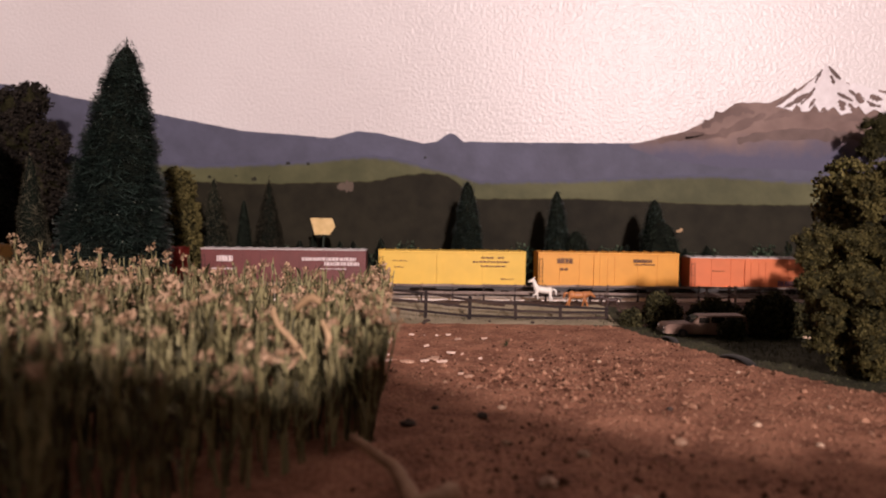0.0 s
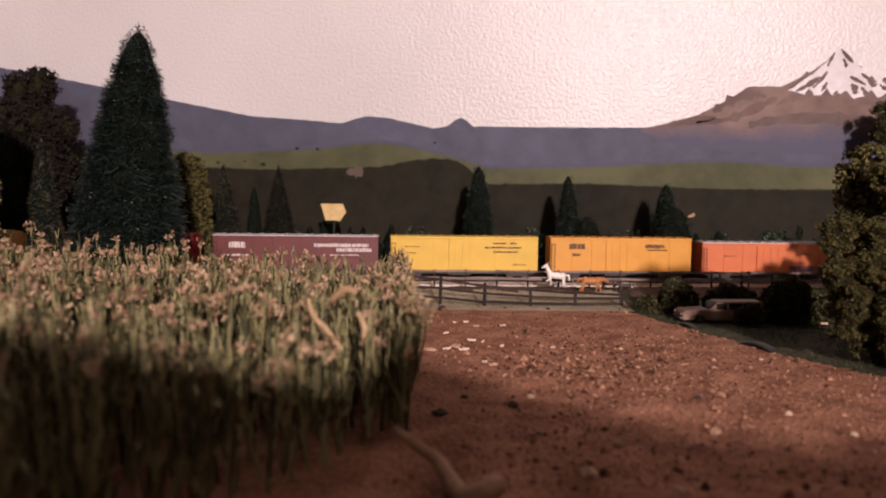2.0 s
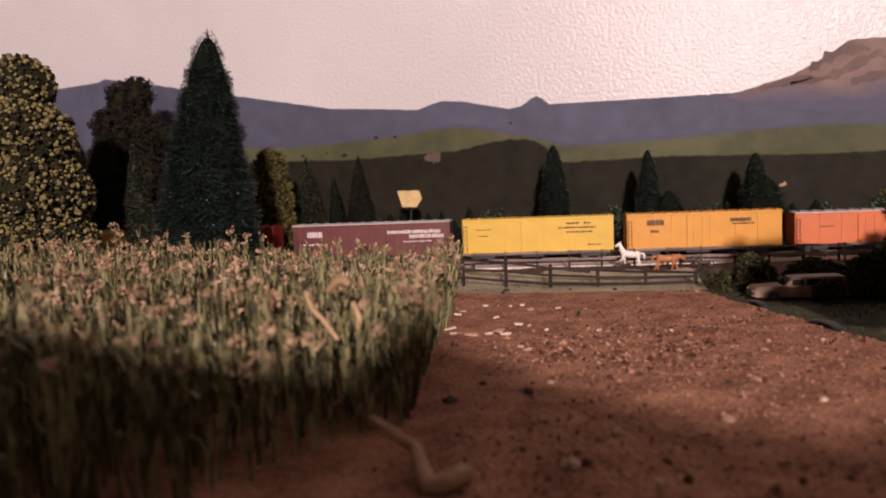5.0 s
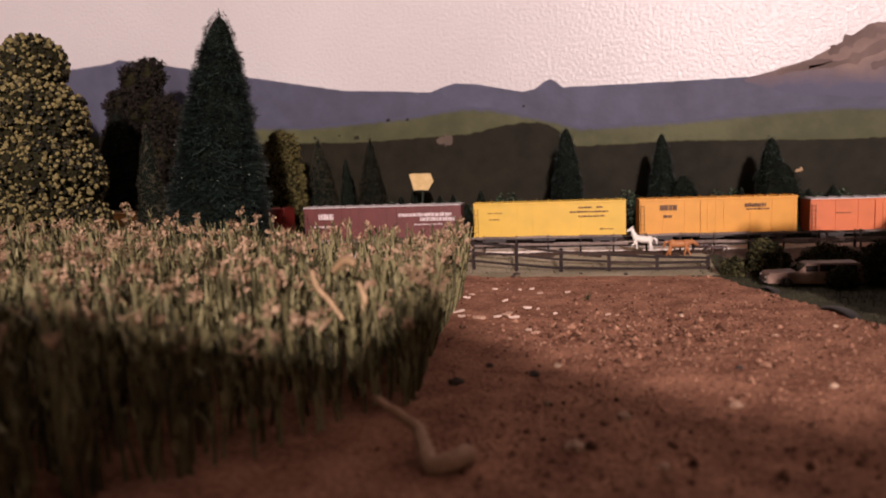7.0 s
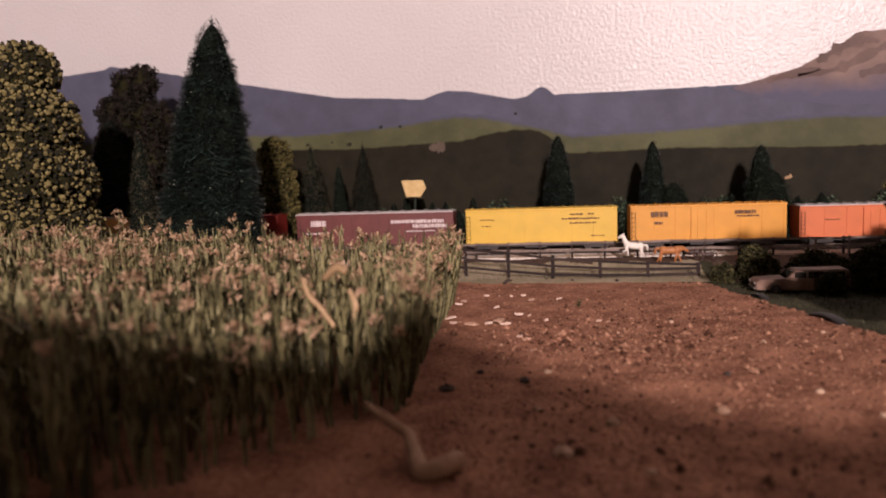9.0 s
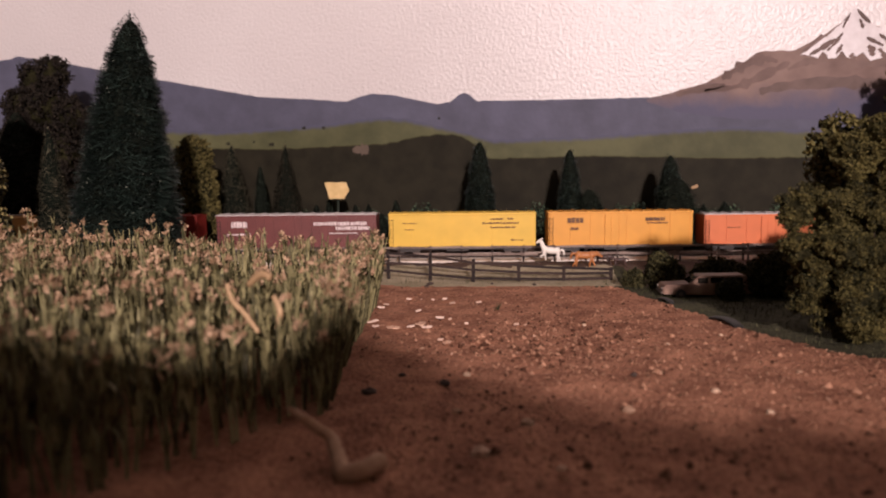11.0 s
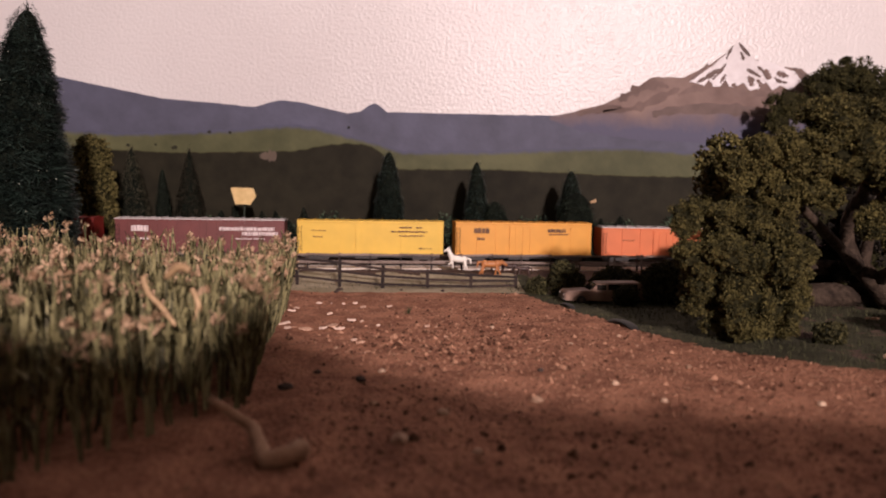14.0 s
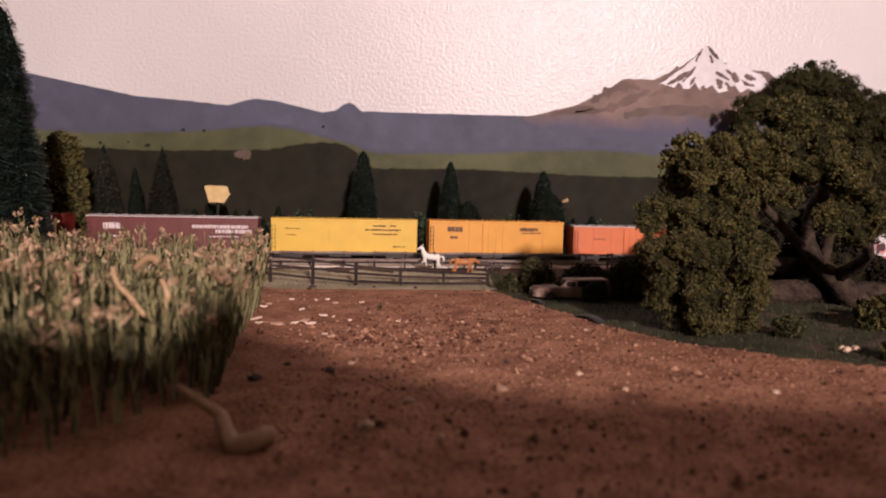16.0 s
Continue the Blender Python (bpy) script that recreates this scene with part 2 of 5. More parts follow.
M_RED = car_paint("boxcar_red", (0.27, 0.022, 0.015))
M_MAROON = car_paint("boxcar_maroon", (0.145, 0.030, 0.026))
M_YELLOWCAR = car_paint("reefer_yellow", (0.72, 0.45, 0.045), 0.85)
M_ORANGECAR = car_paint("reefer_orange_yellow", (0.70, 0.31, 0.030), 0.85)
M_SALMON = car_paint("faded_orange_red", (0.66, 0.17, 0.055), 0.82)
M_GOLD = car_paint("hopper_gold", (0.62, 0.32, 0.085), 0.82)
M_HOPPER = car_paint("hopper_orange_red", (0.62, 0.10, 0.025), 0.82)
M_AUTO = car_paint("autorack_silver", (0.70, 0.66, 0.66), 0.86)
M_AUTOY = car_paint("autorack_yellow", (0.68, 0.33, 0.035), 0.85)
M_AUTOB = car_paint("autorack_brown", (0.33, 0.12, 0.04), 0.8)
M_GRAF = [mat("graffiti_plum", (0.13, 0.05, 0.075), (0.24, 0.11, 0.13), scale=500), mat("graffiti_pink", (0.52, 0.15, 0.17), (0.66, 0.30, 0.30), scale=500), mat("graffiti_dark", (0.05, 0.02, 0.025), (0.10, 0.05, 0.05), scale=500)]


# ---- builders ----
def thing(name, label, category, at=(0, 0, 0), group="", kind="", rz=0.0):
    ob = new(name)
    ob.empty_display_size = 0.01
    ob.matrix_basis = at if isinstance(at, Matrix) else pose(*at, 0, 0, rz)
    return tagged(ob, label, category, group, kind)


def part(name, bm, material, parent=None, label="", m=None, smooth=False):
    """Link a bmesh as one mesh object, under a thing or a part."""
    me = bpy.data.meshes.new(name)
    bm.to_mesh(me)
    bm.free()
    if smooth:
        for p in me.polygons:
            p.use_smooth = True
    for x in material if isinstance(material, (list, tuple)) else [material]:
        me.materials.append(x)
    ob = new(name, me)
    if parent:
        ob.parent = parent
    if m is not None:
        ob.matrix_basis = m
    return tagged(ob, label)


def cloud(name, verts, faces, material, parent=None, label="", index=None, smooth=False):
    """Link plain vertex and face arrays as one mesh object."""
    me = bpy.data.meshes.new(name)
    me.from_pydata(np.asarray(verts).tolist(), [], np.asarray(faces).tolist() if not isinstance(faces, list) else faces)
    for x in material if isinstance(material, (list, tuple)) else [material]:
        me.materials.append(x)
    if index is not None:
        me.polygons.foreach_set("material_index", np.asarray(index, dtype=np.int32))
    if smooth:
        me.polygons.foreach_set("use_smooth", np.ones(len(me.polygons), dtype=bool))
    me.update()
    ob = new(name, me)
    if parent:
        ob.parent = parent
    return tagged(ob, label)


def cube(bm, x0, x1, y0, y1, z0, z1, bevel=0.0):
    r = bmesh.ops.create_cube(bm, size=1, matrix=Matrix.Translation(((x0 + x1) / 2, (y0 + y1) / 2, (z0 + z1) / 2)) @ Matrix.Diagonal((x1 - x0, y1 - y0, z1 - z0, 1)))
    if bevel:
        es = list({e for v in r["verts"] for e in v.link_edges})
        bmesh.ops.bevel(bm, geom=es, offset=bevel, segments=2, affect="EDGES")
    return bm


def box(x0, x1, y0, y1, z0, z1, bevel=0.0):
    return cube(bmesh.new(), x0, x1, y0, y1, z0, z1, bevel)


def tube(bm, a, b, ra, rb, n=8):
    a, b = Vector(a), Vector(b)
    d = b - a
    m = Matrix.Translation((a + b) / 2) @ d.to_track_quat("Z", "Y").to_matrix().to_4x4()
    bmesh.ops.create_cone(bm, cap_ends=True, segments=n, radius1=ra, radius2=rb, depth=d.length, matrix=m)
    return bm


def limb(bm, pts, radii, n=9, knob=0.12):
    """A bent tapering limb through points, joined ring to ring."""
    rings = []
    for i, (p, r) in enumerate(zip(pts, radii)):
        p = Vector(p)
        d = (Vector(pts[min(i + 1, len(pts) - 1)]) - Vector(pts[max(i - 1, 0)])).normalized()
        q = d.to_track_quat("Z", "Y").to_matrix()
        ring = []
        for k in range(n):
            a = 2 * math.pi * k / n
            rr = r * (1 + knob * random.uniform(-1, 1))
            ring.append(bm.verts.new(p + q @ Vector((math.cos(a) * rr, math.sin(a) * rr, 0))))
        rings.append(ring)
    for r0, r1 in zip(rings, rings[1:]):
        for k in range(n):
            bm.faces.new((r0[k], r0[(k + 1) % n], r1[(k + 1) % n], r1[k]))
    bm.faces.new(rings[0][::-1])
    bm.faces.new(rings[-1])
    return bm


def curve_points(pts, n):
    """Points along a smooth line through pts."""
    pts = [Vector(p) for p in pts]
    out = []
    for i in range(len(pts) - 1):
        p0, p1, p2, p3 = pts[max(i - 1, 0)], pts[i], pts[i + 1], pts[min(i + 2, len(pts) - 1)]
        for k in range(n):
            t = k / n
            out.append(0.5 * ((2 * p1) + (p2 - p0) * t + (2 * p0 - 5 * p1 + 4 * p2 - p3) * t * t + (3 * p1 - p0 - 3 * p2 + p3) * t ** 3))
    return out + [pts[-1]]


def blob(bm, c, r, sub=2, lump=0.15):
    made = bmesh.ops.create_icosphere(bm, subdivisions=sub, radius=1)
    for v in made["verts"]:
        k = 1 + lump * noise.noise(v.co * 2.3 + Vector(c) * 90)
        v.co = Vector(c) + Vector((v.co.x * r[0], v.co.y * r[1], v.co.z * r[2])) * k
    return bm


def smooth_step(a, b, v):
    t = np.clip((v - a) / (b - a), 0, 1)
    return t * t * (3 - 2 * t)


def unit(n, rng=RNG):
    v = rng.normal(size=(n, 3))
    return v / np.linalg.norm(v, axis=1, keepdims=True)


def leaf_arrays(pts, size, rng=RNG, stretch=1.5):
    """A small bent diamond leaf at each point, turned at random."""
    n = len(pts)
    u = unit(n, rng)
    w = np.cross(u, unit(n, rng))
    w /= np.linalg.norm(w, axis=1, keepdims=True) + 1e-9
    nn = np.cross(u, w)
    s = size * rng.uniform(0.6, 1.3, (n, 1))
    v = np.empty((n, 4, 3))
    v[:, 0] = pts - u * s * stretch * 0.5
    v[:, 1] = pts + w * s * 0.5 + nn * s * 0.2
    v[:, 2] = pts + u * s * stretch * 0.5
    v[:, 3] = pts - w * s * 0.5 + nn * s * 0.2
    return v.reshape(-1, 3), np.arange(n * 4).reshape(-1, 4)


def tuft_points(lobes, tufts, per, radius, rng=RNG):
    """Points in many small tufts on the shells of lobes (x, y, z, rx, ry, rz)."""
    lobes = np.array(lobes, float)
    area = (lobes[:, 3] * lobes[:, 4] + lobes[:, 3] * lobes[:, 5])
    pick = rng.choice(len(lobes), tufts, p=area / area.sum())
    d = unit(tufts, rng)
    c = lobes[pick, :3] + d * lobes[pick, 3:] * rng.uniform(0.72, 1.08, (tufts, 1))
    c = np.repeat(c, per, axis=0)
    return c + unit(len(c), rng) * radius * rng.uniform(0.1, 1.0, (len(c), 1)) ** 0.6


def foliage(name, lobes, material, parent, tufts, per=26, radius=0.0022, leaf=0.0011, seed=1, label="", core=0.74, lumps=0):
    rng = np.random.default_rng(seed)
    lobes = [tuple(l) for l in lobes]
    mains = len(lobes)
    for _ in range(lumps):
        l = lobes[rng.integers(0, mains)]
        d = unit(1, rng)[0]
        r = min(l[3:]) * rng.uniform(0.3, 0.58)
        lobes.append((l[0] + d[0] * l[3] * 1.02, l[1] + d[1] * l[4] * 1.02, max(l[2] + d[2] * l[5] * 1.02, r), r, r, r * 0.85))
    if lumps:
        lobes = [(*l[:3], *(q * 0.86 for q in l[3:])) if k < mains else l for k, l in enumerate(lobes)]
    pts = tuft_points(lobes, tufts, per, radius, rng)
    pts[:, 2] = np.maximum(pts[:, 2], 0.0006)
    v, f = leaf_arrays(pts, leaf, rng)
    # solid cores inside the lobes, coloured dark to stand for inner shade
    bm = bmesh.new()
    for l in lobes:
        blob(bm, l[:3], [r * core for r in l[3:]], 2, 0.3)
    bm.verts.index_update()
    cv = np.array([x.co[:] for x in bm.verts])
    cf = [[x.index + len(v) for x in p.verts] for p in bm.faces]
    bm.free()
    return cloud(name, np.vstack([v, cv]), f.tolist() + cf, [material, M_LEAFSHADE], parent, label, index=[0] * len(f) + [1] * len(cf))


# ---- room and wall ----
def slab(name, x0, x1, y0, y1, z0, z1, material, label, category):
    return tagged(part(name, box(x0, x1, y0, y1, z0, z1), material), label, category, kind="structure")


WALL_Y = 0.62
slab("wall_north", -1.2, 1.2, WALL_Y, WALL_Y + 0.1, -0.4, 0.95, M_SKY, "pale pink-white wall with glossy orange-peel paint", "wall")
slab("wall_south", -1.2, 1.2, -3.1, -3.0, -0.4, 0.95, M_ROOMDARK, "plain dark brown room wall", "wall")
slab("wall_east", 1.2, 1.3, -3.1, WALL_Y + 0.1, -0.4, 0.95, M_ROOMDARK, "plain dark brown room wall", "wall")
slab("wall_west", -1.3, -1.2, -3.1, WALL_Y + 0.1, -0.4, 0.95, M_ROOMDARK, "plain dark brown room wall", "wall")
slab("ceiling", -1.3, 1.3, -3.1, WALL_Y + 0.1, 0.95, 1.05, M_ROOMDARK, "plain dark brown ceiling", "ceiling")
slab("floor", -1.3, 1.3, -3.1, WALL_Y + 0.1, -0.5, -0.4, M_ROOMDARK, "plain dark room floor", "floor")
slab("bench", -1.2, 1.2, -0.02, WALL_Y, -0.4, -0.009, M_DARKWOOD, "dark wooden bench under the layout", "bench")

# unseen front board added to cast shade, top stepping down from side to side
fb = bmesh.new()
tops = [(-1.2, 0.114), (-0.05, 0.115), (0.0, 0.109), (0.04, 0.102), (0.065, 0.101), (0.076, 0.108), (0.086, 0.117), (0.093, 0.1200), (0.098, 0.1150), (0.104, 0.112), (0.1145, 0.1044), (0.128, 0.0990), (0.134, 0.0955), (0.140, 0.0935), (0.154, 0.0922), (0.176, 0.0922), (0.195, 0.0905), (0.3, 0.089), (1.2, 0.086)]
rows = []
for x, z in tops:
    rows.append([fb.verts.new((x, y, zz)) for y, zz in ((-0.032, -0.4), (-0.032, z), (-0.022, z), (-0.022, -0.4))])
for a, b in zip(rows, rows[1:]):
    for k in range(4):
        fb.faces.new((a[k], a[(k + 1) % 4], b[(k + 1) % 4], b[k]))
fb.faces.new(rows[0])
fb.faces.new(rows[-1][::-1])
bmesh.ops.recalc_face_normals(fb, faces=fb.faces)
tagged(part("trim", fb, M_DARKWOOD), "unseen dark wooden board added at the front to cast shade", "board", kind="structure")


# ---- painted landscape: thin coats of paint on the wall ----
def coat(name, top, bottom, lift, material, label, rough_edge=0.0006, seed=0, step=0.002, feather=0.0012):
    """A coat of paint between two lines given by a few points (x, z), with a brushed edge."""
    xs = np.arange(top[0][0], top[-1][0] + step, step)
    zt = np.interp(xs, *zip(*top)) + rough_edge * np.array([noise.noise((x * 160, seed, 0)) + 0.6 * noise.noise((x * 520, seed, 3)) for x in xs])
    zb = np.interp(xs, *zip(*bottom)) + rough_edge * np.array([noise.noise((x * 130, seed, 7)) for x in xs])
    zt = np.maximum(zt, zb + 1e-5)
    y0 = WALL_Y - lift
    rows_n = 6
    v, cover = [], []
    for k in range(rows_n):
        z = zb + (np.maximum(zt - feather / 2, zb) - zb) * k / (rows_n - 1)
        v.append(np.stack([xs, np.full_like(xs, y0), z], 1))
        cover.append(np.full_like(xs, 1.0))
    for up, c in ((feather / 2, 0.5 if feather > 0.003 else 0.45), (feather, 0.0)):
        v.append(np.stack([xs, np.full_like(xs, y0), zt - feather / 2 + up], 1))
        cover.append(np.full_like(xs, c))
    v, cover = np.concatenate(v), np.concatenate(cover)
    n = len(xs)
    f = []
    for k in range(rows_n + 1):
        for i in range(n - 1):
            f.append((k * n + i, k * n + i + 1, (k + 1) * n + i + 1, (k + 1) * n + i))
    ob = cloud(name, v, f, material)
    ob.data.attributes.new("cover", "FLOAT", "POINT").data.foreach_set("value", cover.astype(np.float32))
    return tagged(ob, label, "painted backdrop", kind="structure")


RIDGE = [(-1.4, 0.150), (-0.46, 0.158), (-0.424, 0.1586), (-0.381, 0.1608), (-0.374, 0.1633), (-0.343, 0.1582), (-0.311, 0.1515), (-0.2419, 0.1378), (-0.1645, 0.1224), (-0.1283, 0.1196), (-0.0924, 0.1163), (-0.083, 0.1195), (-0.0735, 0.1217), (-0.0566, 0.1201), (-0.0214, 0.1119), (-0.0117, 0.1131), (-0.0045, 0.1182), (-0.0003, 0.1199), (0.0045, 0.1172), (0.0093, 0.1132), (0.07, 0.1121), (0.1424, 0.1113), (0.30, 0.112), (1.4, 0.118)]
BASE = [(-1.4, 0.0), (1.4, 0.0)]
coat("backdrop", RIDGE, BASE, 0.0004, M_RIDGE, "hazy blue ridge painted on the wall", seed=1)
PEAK = [(0.135, 0.1105), (0.1424, 0.1116), (0.1759, 0.1201), (0.1965, 0.1303), (0.2120, 0.1400), (0.2169, 0.1412), (0.2374, 0.1408), (0.2554, 0.1500), (0.2713, 0.1610), (0.2772, 0.1682), (0.2857, 0.1575), (0.295, 0.1535), (0.3100, 0.1500), (0.3262, 0.1480), (0.3427, 0.1363), (0.38, 0.126), (0.45, 0.117), (0.55, 0.112)]
coat("backdrop_mountain", PEAK, [(0.135, 0.109), (0.16, 0.100), (0.2, 0.094), (0.3, 0.090), (0.36, 0.090), (0.55, 0.09)], 0.0006, M_SLOPE, "brown rocky volcano slopes painted on the wall", 0.0008, 2)
SNOW_TOP = [(0.2415, 0.1375), (0.2500, 0.1440), (0.2554, 0.1480), (0.2640, 0.1545), (0.2713, 0.1615), (0.2772, 0.1688), (0.2835, 0.1600), (0.2920, 0.1545), (0.3019, 0.1533), (0.3130, 0.1500), (0.3215, 0.1455), (0.3270, 0.1400)]
SNOW_BOT = [(0.2415, 0.1372), (0.2480, 0.1375), (0.2530, 0.1352), (0.2560, 0.1400), (0.2600, 0.1345), (0.2650, 0.1352), (0.2690, 0.1400), (0.2720, 0.1352), (0.2770, 0.1340), (0.2830, 0.1375), (0.2880, 0.1320), (0.2950, 0.1338), (0.3000, 0.1385), (0.3050, 0.1325), (0.3110, 0.1350), (0.3180, 0.1330), (0.3270, 0.1385)]
coat("backdrop_snow", SNOW_TOP, SNOW_BOT, 0.0009, M_SNOW, "white snow cap painted on the mountain", 0.0018, 4, 0.0005, feather=0.0006)


def streak(pts, width, material, lift, name="backdrop_streak", label="dark rock streak painted in the snow"):
    bm = bmesh.new()
    line = curve_points([(x, WALL_Y - lift, z) for x, z in pts], 5)
    a = []
    for i, p in enumerate(line):
        w = width * (0.35 + 0.65 * math.sin(math.pi * (i + 0.6) / (len(line) + 0.2))) * random.uniform(0.45, 1.55)
        d = line[min(i + 1, len(line) - 1)] - line[max(i - 1, 0)]
        nrm = Vector((-d.z, 0, d.x)).normalized() * w / 2
        a.append((bm.verts.new(p + nrm), bm.verts.new(p - nrm)))
    for (p, q), (r, s) in zip(a, a[1:]):
        bm.faces.new((p, q, s, r))
    return tagged(part(name, bm, material), label, "painted backdrop", kind="structure")


for pts, w in (([(0.2425, 0.1400), (0.2500, 0.1462), (0.2552, 0.1518)], 0.0022), ([(0.2472, 0.1378), (0.2560, 0.1425), (0.2640, 0.1480)], 0.0030), ([(0.2590, 0.1400), (0.2640, 0.1452), (0.2690, 0.1520)], 0.0020),
               ([(0.2650, 0.1375), (0.2672, 0.1410), (0.2690, 0.1440)], 0.0024), ([(0.2690, 0.1555), (0.2712, 0.1608), (0.2740, 0.1655)], 0.0018), ([(0.2782, 0.1678), (0.2825, 0.1625), (0.2870, 0.1580)], 0.0024),
               ([(0.2798, 0.1610), (0.2815, 0.1575), (0.2822, 0.1545)], 0.0026), ([(0.2850, 0.1480), (0.2905, 0.1450), (0.2960, 0.1420)], 0.0022), ([(0.2930, 0.1500), (0.2985, 0.1455), (0.3010, 0.1400)], 0.0022),
               ([(0.3205, 0.1490), (0.3260, 0.1452), (0.3330, 0.1405)], 0.0030), ([(0.3060, 0.1420), (0.3100, 0.1390), (0.3160, 0.1380)], 0.0024)):
    streak(pts, w, M_ROCKDARK, 0.0011)
for pts, w, m in (([(0.1880, 0.1235), (0.2000, 0.1310), (0.2150, 0.1365), (0.2260, 0.1340)], 0.0075, M_FOLD), ([(0.1760, 0.1150), (0.2000, 0.1180), (0.2180, 0.1255), (0.2340, 0.1330)], 0.0060, M_FOLD), ([(0.2140, 0.1130), (0.2300, 0.1165), (0.2600, 0.1180), (0.2900, 0.1165), (0.3200, 0.1130)], 0.0085, M_ROCKDARK),
                 ([(0.1560, 0.1130), (0.1720, 0.1165), (0.1900, 0.1190)], 0.0045, M_FOLD), ([(0.2330, 0.1280), (0.2450, 0.1330), (0.2580, 0.1345)], 0.0055, M_FOLD), ([(0.2750, 0.1290), (0.2950, 0.1300), (0.3150, 0.1270)], 0.0070, M_FOLD)):
    streak(pts, w, m, 0.0008, label="dark fold painted on the mountain side")
for pts, w in (([(0.2860, 0.1425), (0.2885, 0.1395), (0.2890, 0.1350)], 0.0040), ([(0.2985, 0.1475), (0.3010, 0.1440), (0.3030, 0.1405)], 0.0050), ([(0.3080, 0.1460), (0.3120, 0.1440), (0.3170, 0.1430)], 0.0040), ([(0.2560, 0.1385), (0.2575, 0.1365), (0.2580, 0.1340)], 0.0030), ([(0.2745, 0.1370), (0.2760, 0.1350), (0.2770, 0.1330)], 0.0034), ([(0.2930, 0.1400), (0.2955, 0.1375), (0.2970, 0.1340)], 0.0036), ([(0.3235, 0.1480), (0.3270, 0.1440), (0.3330, 0.1390)], 0.0060)):
    streak(pts, w, M_FOLD, 0.0010, label="thin brown rock showing through the snow")
MEADOW_TOP = [(-1.4, 0.100), (-0.30, 0.0985), (-0.2438, 0.0968), (-0.1976, 0.0941), (-0.1153, 0.0969), (-0.085, 0.1000), (-0.0659, 0.1016), (-0.045, 0.0995), (-0.026, 0.0947), (0.0, 0.0885), (0.0222, 0.0815), (0.0959, 0.0822), (0.150, 0.0850), (0.1975, 0.0862), (0.2557, 0.0818), (1.4, 0.080)]
FOREST_TOP = [(-1.4, 0.087), (-0.2444, 0.0848), (-0.1521, 0.0813), (-0.0617, 0.0833), (-0.0350, 0.0883), (-0.0200, 0.0893), (-0.0106, 0.0889), (-0.002, 0.0868), (0.0047, 0.0827), (0.0120, 0.0755), (0.0178, 0.0698), (0.0960, 0.0699), (0.1980, 0.0658), (0.2562, 0.0655), (1.4, 0.062)]
coat("backdrop_meadow", MEADOW_TOP, BASE, 0.0012, M_MEADOW, "dull green meadow band painted on the wall", 0.0008, 5, feather=0.0050)
coat("backdrop_forest", FOREST_TOP, BASE, 0.0016, M_FOREST, "dark brown forested hills painted on the wall", 0.0008, 6, 0.0015, feather=0.0016)
streak([(-0.089, 0.0788), (-0.083, 0.0795), (-0.076, 0.0790)], 0.0075, M_PATCH, 0.0020, label="faded pinkish patch painted on the forest band")
for x, z, r in ((-0.1915, 0.0865, 0.0013), (-0.1555, 0.0848, 0.0022), (-0.020, 0.1015, 0.001), (-0.128, 0.0972, 0.0016), (-0.112, 0.0968, 0.0012), (-0.170, 0.0875, 0.0009)):
    streak([(x - r, z), (x, z + r * 0.3), (x + r, z)], r * 1.5, M_TREEDOT, 0.0021, label="tiny dark tree painted on the meadow")

# ---- ground ----
EDGE_X = np.array([0.02, 0.0958, 0.1073, 0.1285, 0.1401, 0.1726, 0.24, 0.40, 0.8])
EDGE_Y = np.array([0.428, 0.426, 0.3900, 0.333, 0.3045, 0.2725, 0.245, 0.23, 0.22])
TRACK_X, TRACK_Y, TRACK_K, GRADE, RAILHEAD = 0.065, 0.535, 0.12, -0.009, 0.0062


def track_y(x):
    return TRACK_Y + TRACK_K * (x - TRACK_X)


def ground_z(x, y):
    x, y = np.asarray(x, float), np.asarray(y, float)
    z = 0.004 * smooth_step(0.452, 0.495, y) + 0.004 * smooth_step(0.56, 0.605, y)
    z = z - 0.0040 * smooth_step(0.503, 0.512, y - TRACK_K * (np.clip(x, -0.4, 0.3) - TRACK_X)) * (1 - smooth_step(0.548, 0.556, y - TRACK_K * (np.clip(x, -0.4, 0.3) - TRACK_X)))
    z = z + smooth_step(0.44, 0.53, y) * GRADE * (np.clip(x, -0.4, 0.3) - TRACK_X)
    return z


xs = np.concatenate([np.linspace(-1.2, -0.5, 15)[:-1], np.arange(-0.5, 0.45, 0.0022), np.linspace(0.45, 1.2, 16)])
ys = np.concatenate([np.linspace(-0.02, 0.12, 15)[:-1], np.arange(0.12, 0.61, 0.0022), [WALL_Y]])
GX, GY = np.meshgrid(xs, ys)
gz = ground_z(GX, GY)
rough_z = np.array([noise.noise((x * 260, y * 260, 0)) * 0.00045 + noise.noise((x * 60, y * 60, 4)) * 0.0006 for x, y in zip(GX.ravel(), GY.ravel())]).reshape(GX.shape)
gz = gz + rough_z
gv = np.stack([GX.ravel(), GY.ravel(), gz.ravel()], 1)
nx, ny = len(xs), len(ys)
ii = (np.arange(ny - 1)[:, None] * nx + np.arange(nx - 1)[None, :]).ravel()
gf = np.stack([ii, ii + 1, ii + nx + 1, ii + nx], 1)
cx, cy = gv[gf][:, :, 0].mean(1), gv[gf][:, :, 1].mean(1)
wob = np.array([noise.noise((x * 70, y * 70, 9)) * 0.006 + noise.noise((x * 300, y * 300, 2)) * 0.003 for x, y in zip(cx, cy)])
edge = np.interp(cx, EDGE_X, EDGE_Y)
zone = np.zeros(len(gf), int)
zone[(cy + wob > edge) & (cx > 0.085)] = 1
zone[(cy + wob * 0.5 > 0.428) & (cx <= 0.099)] = 2
zone[(cy + wob > 0.484) & (cx <= 0.14)] = 3
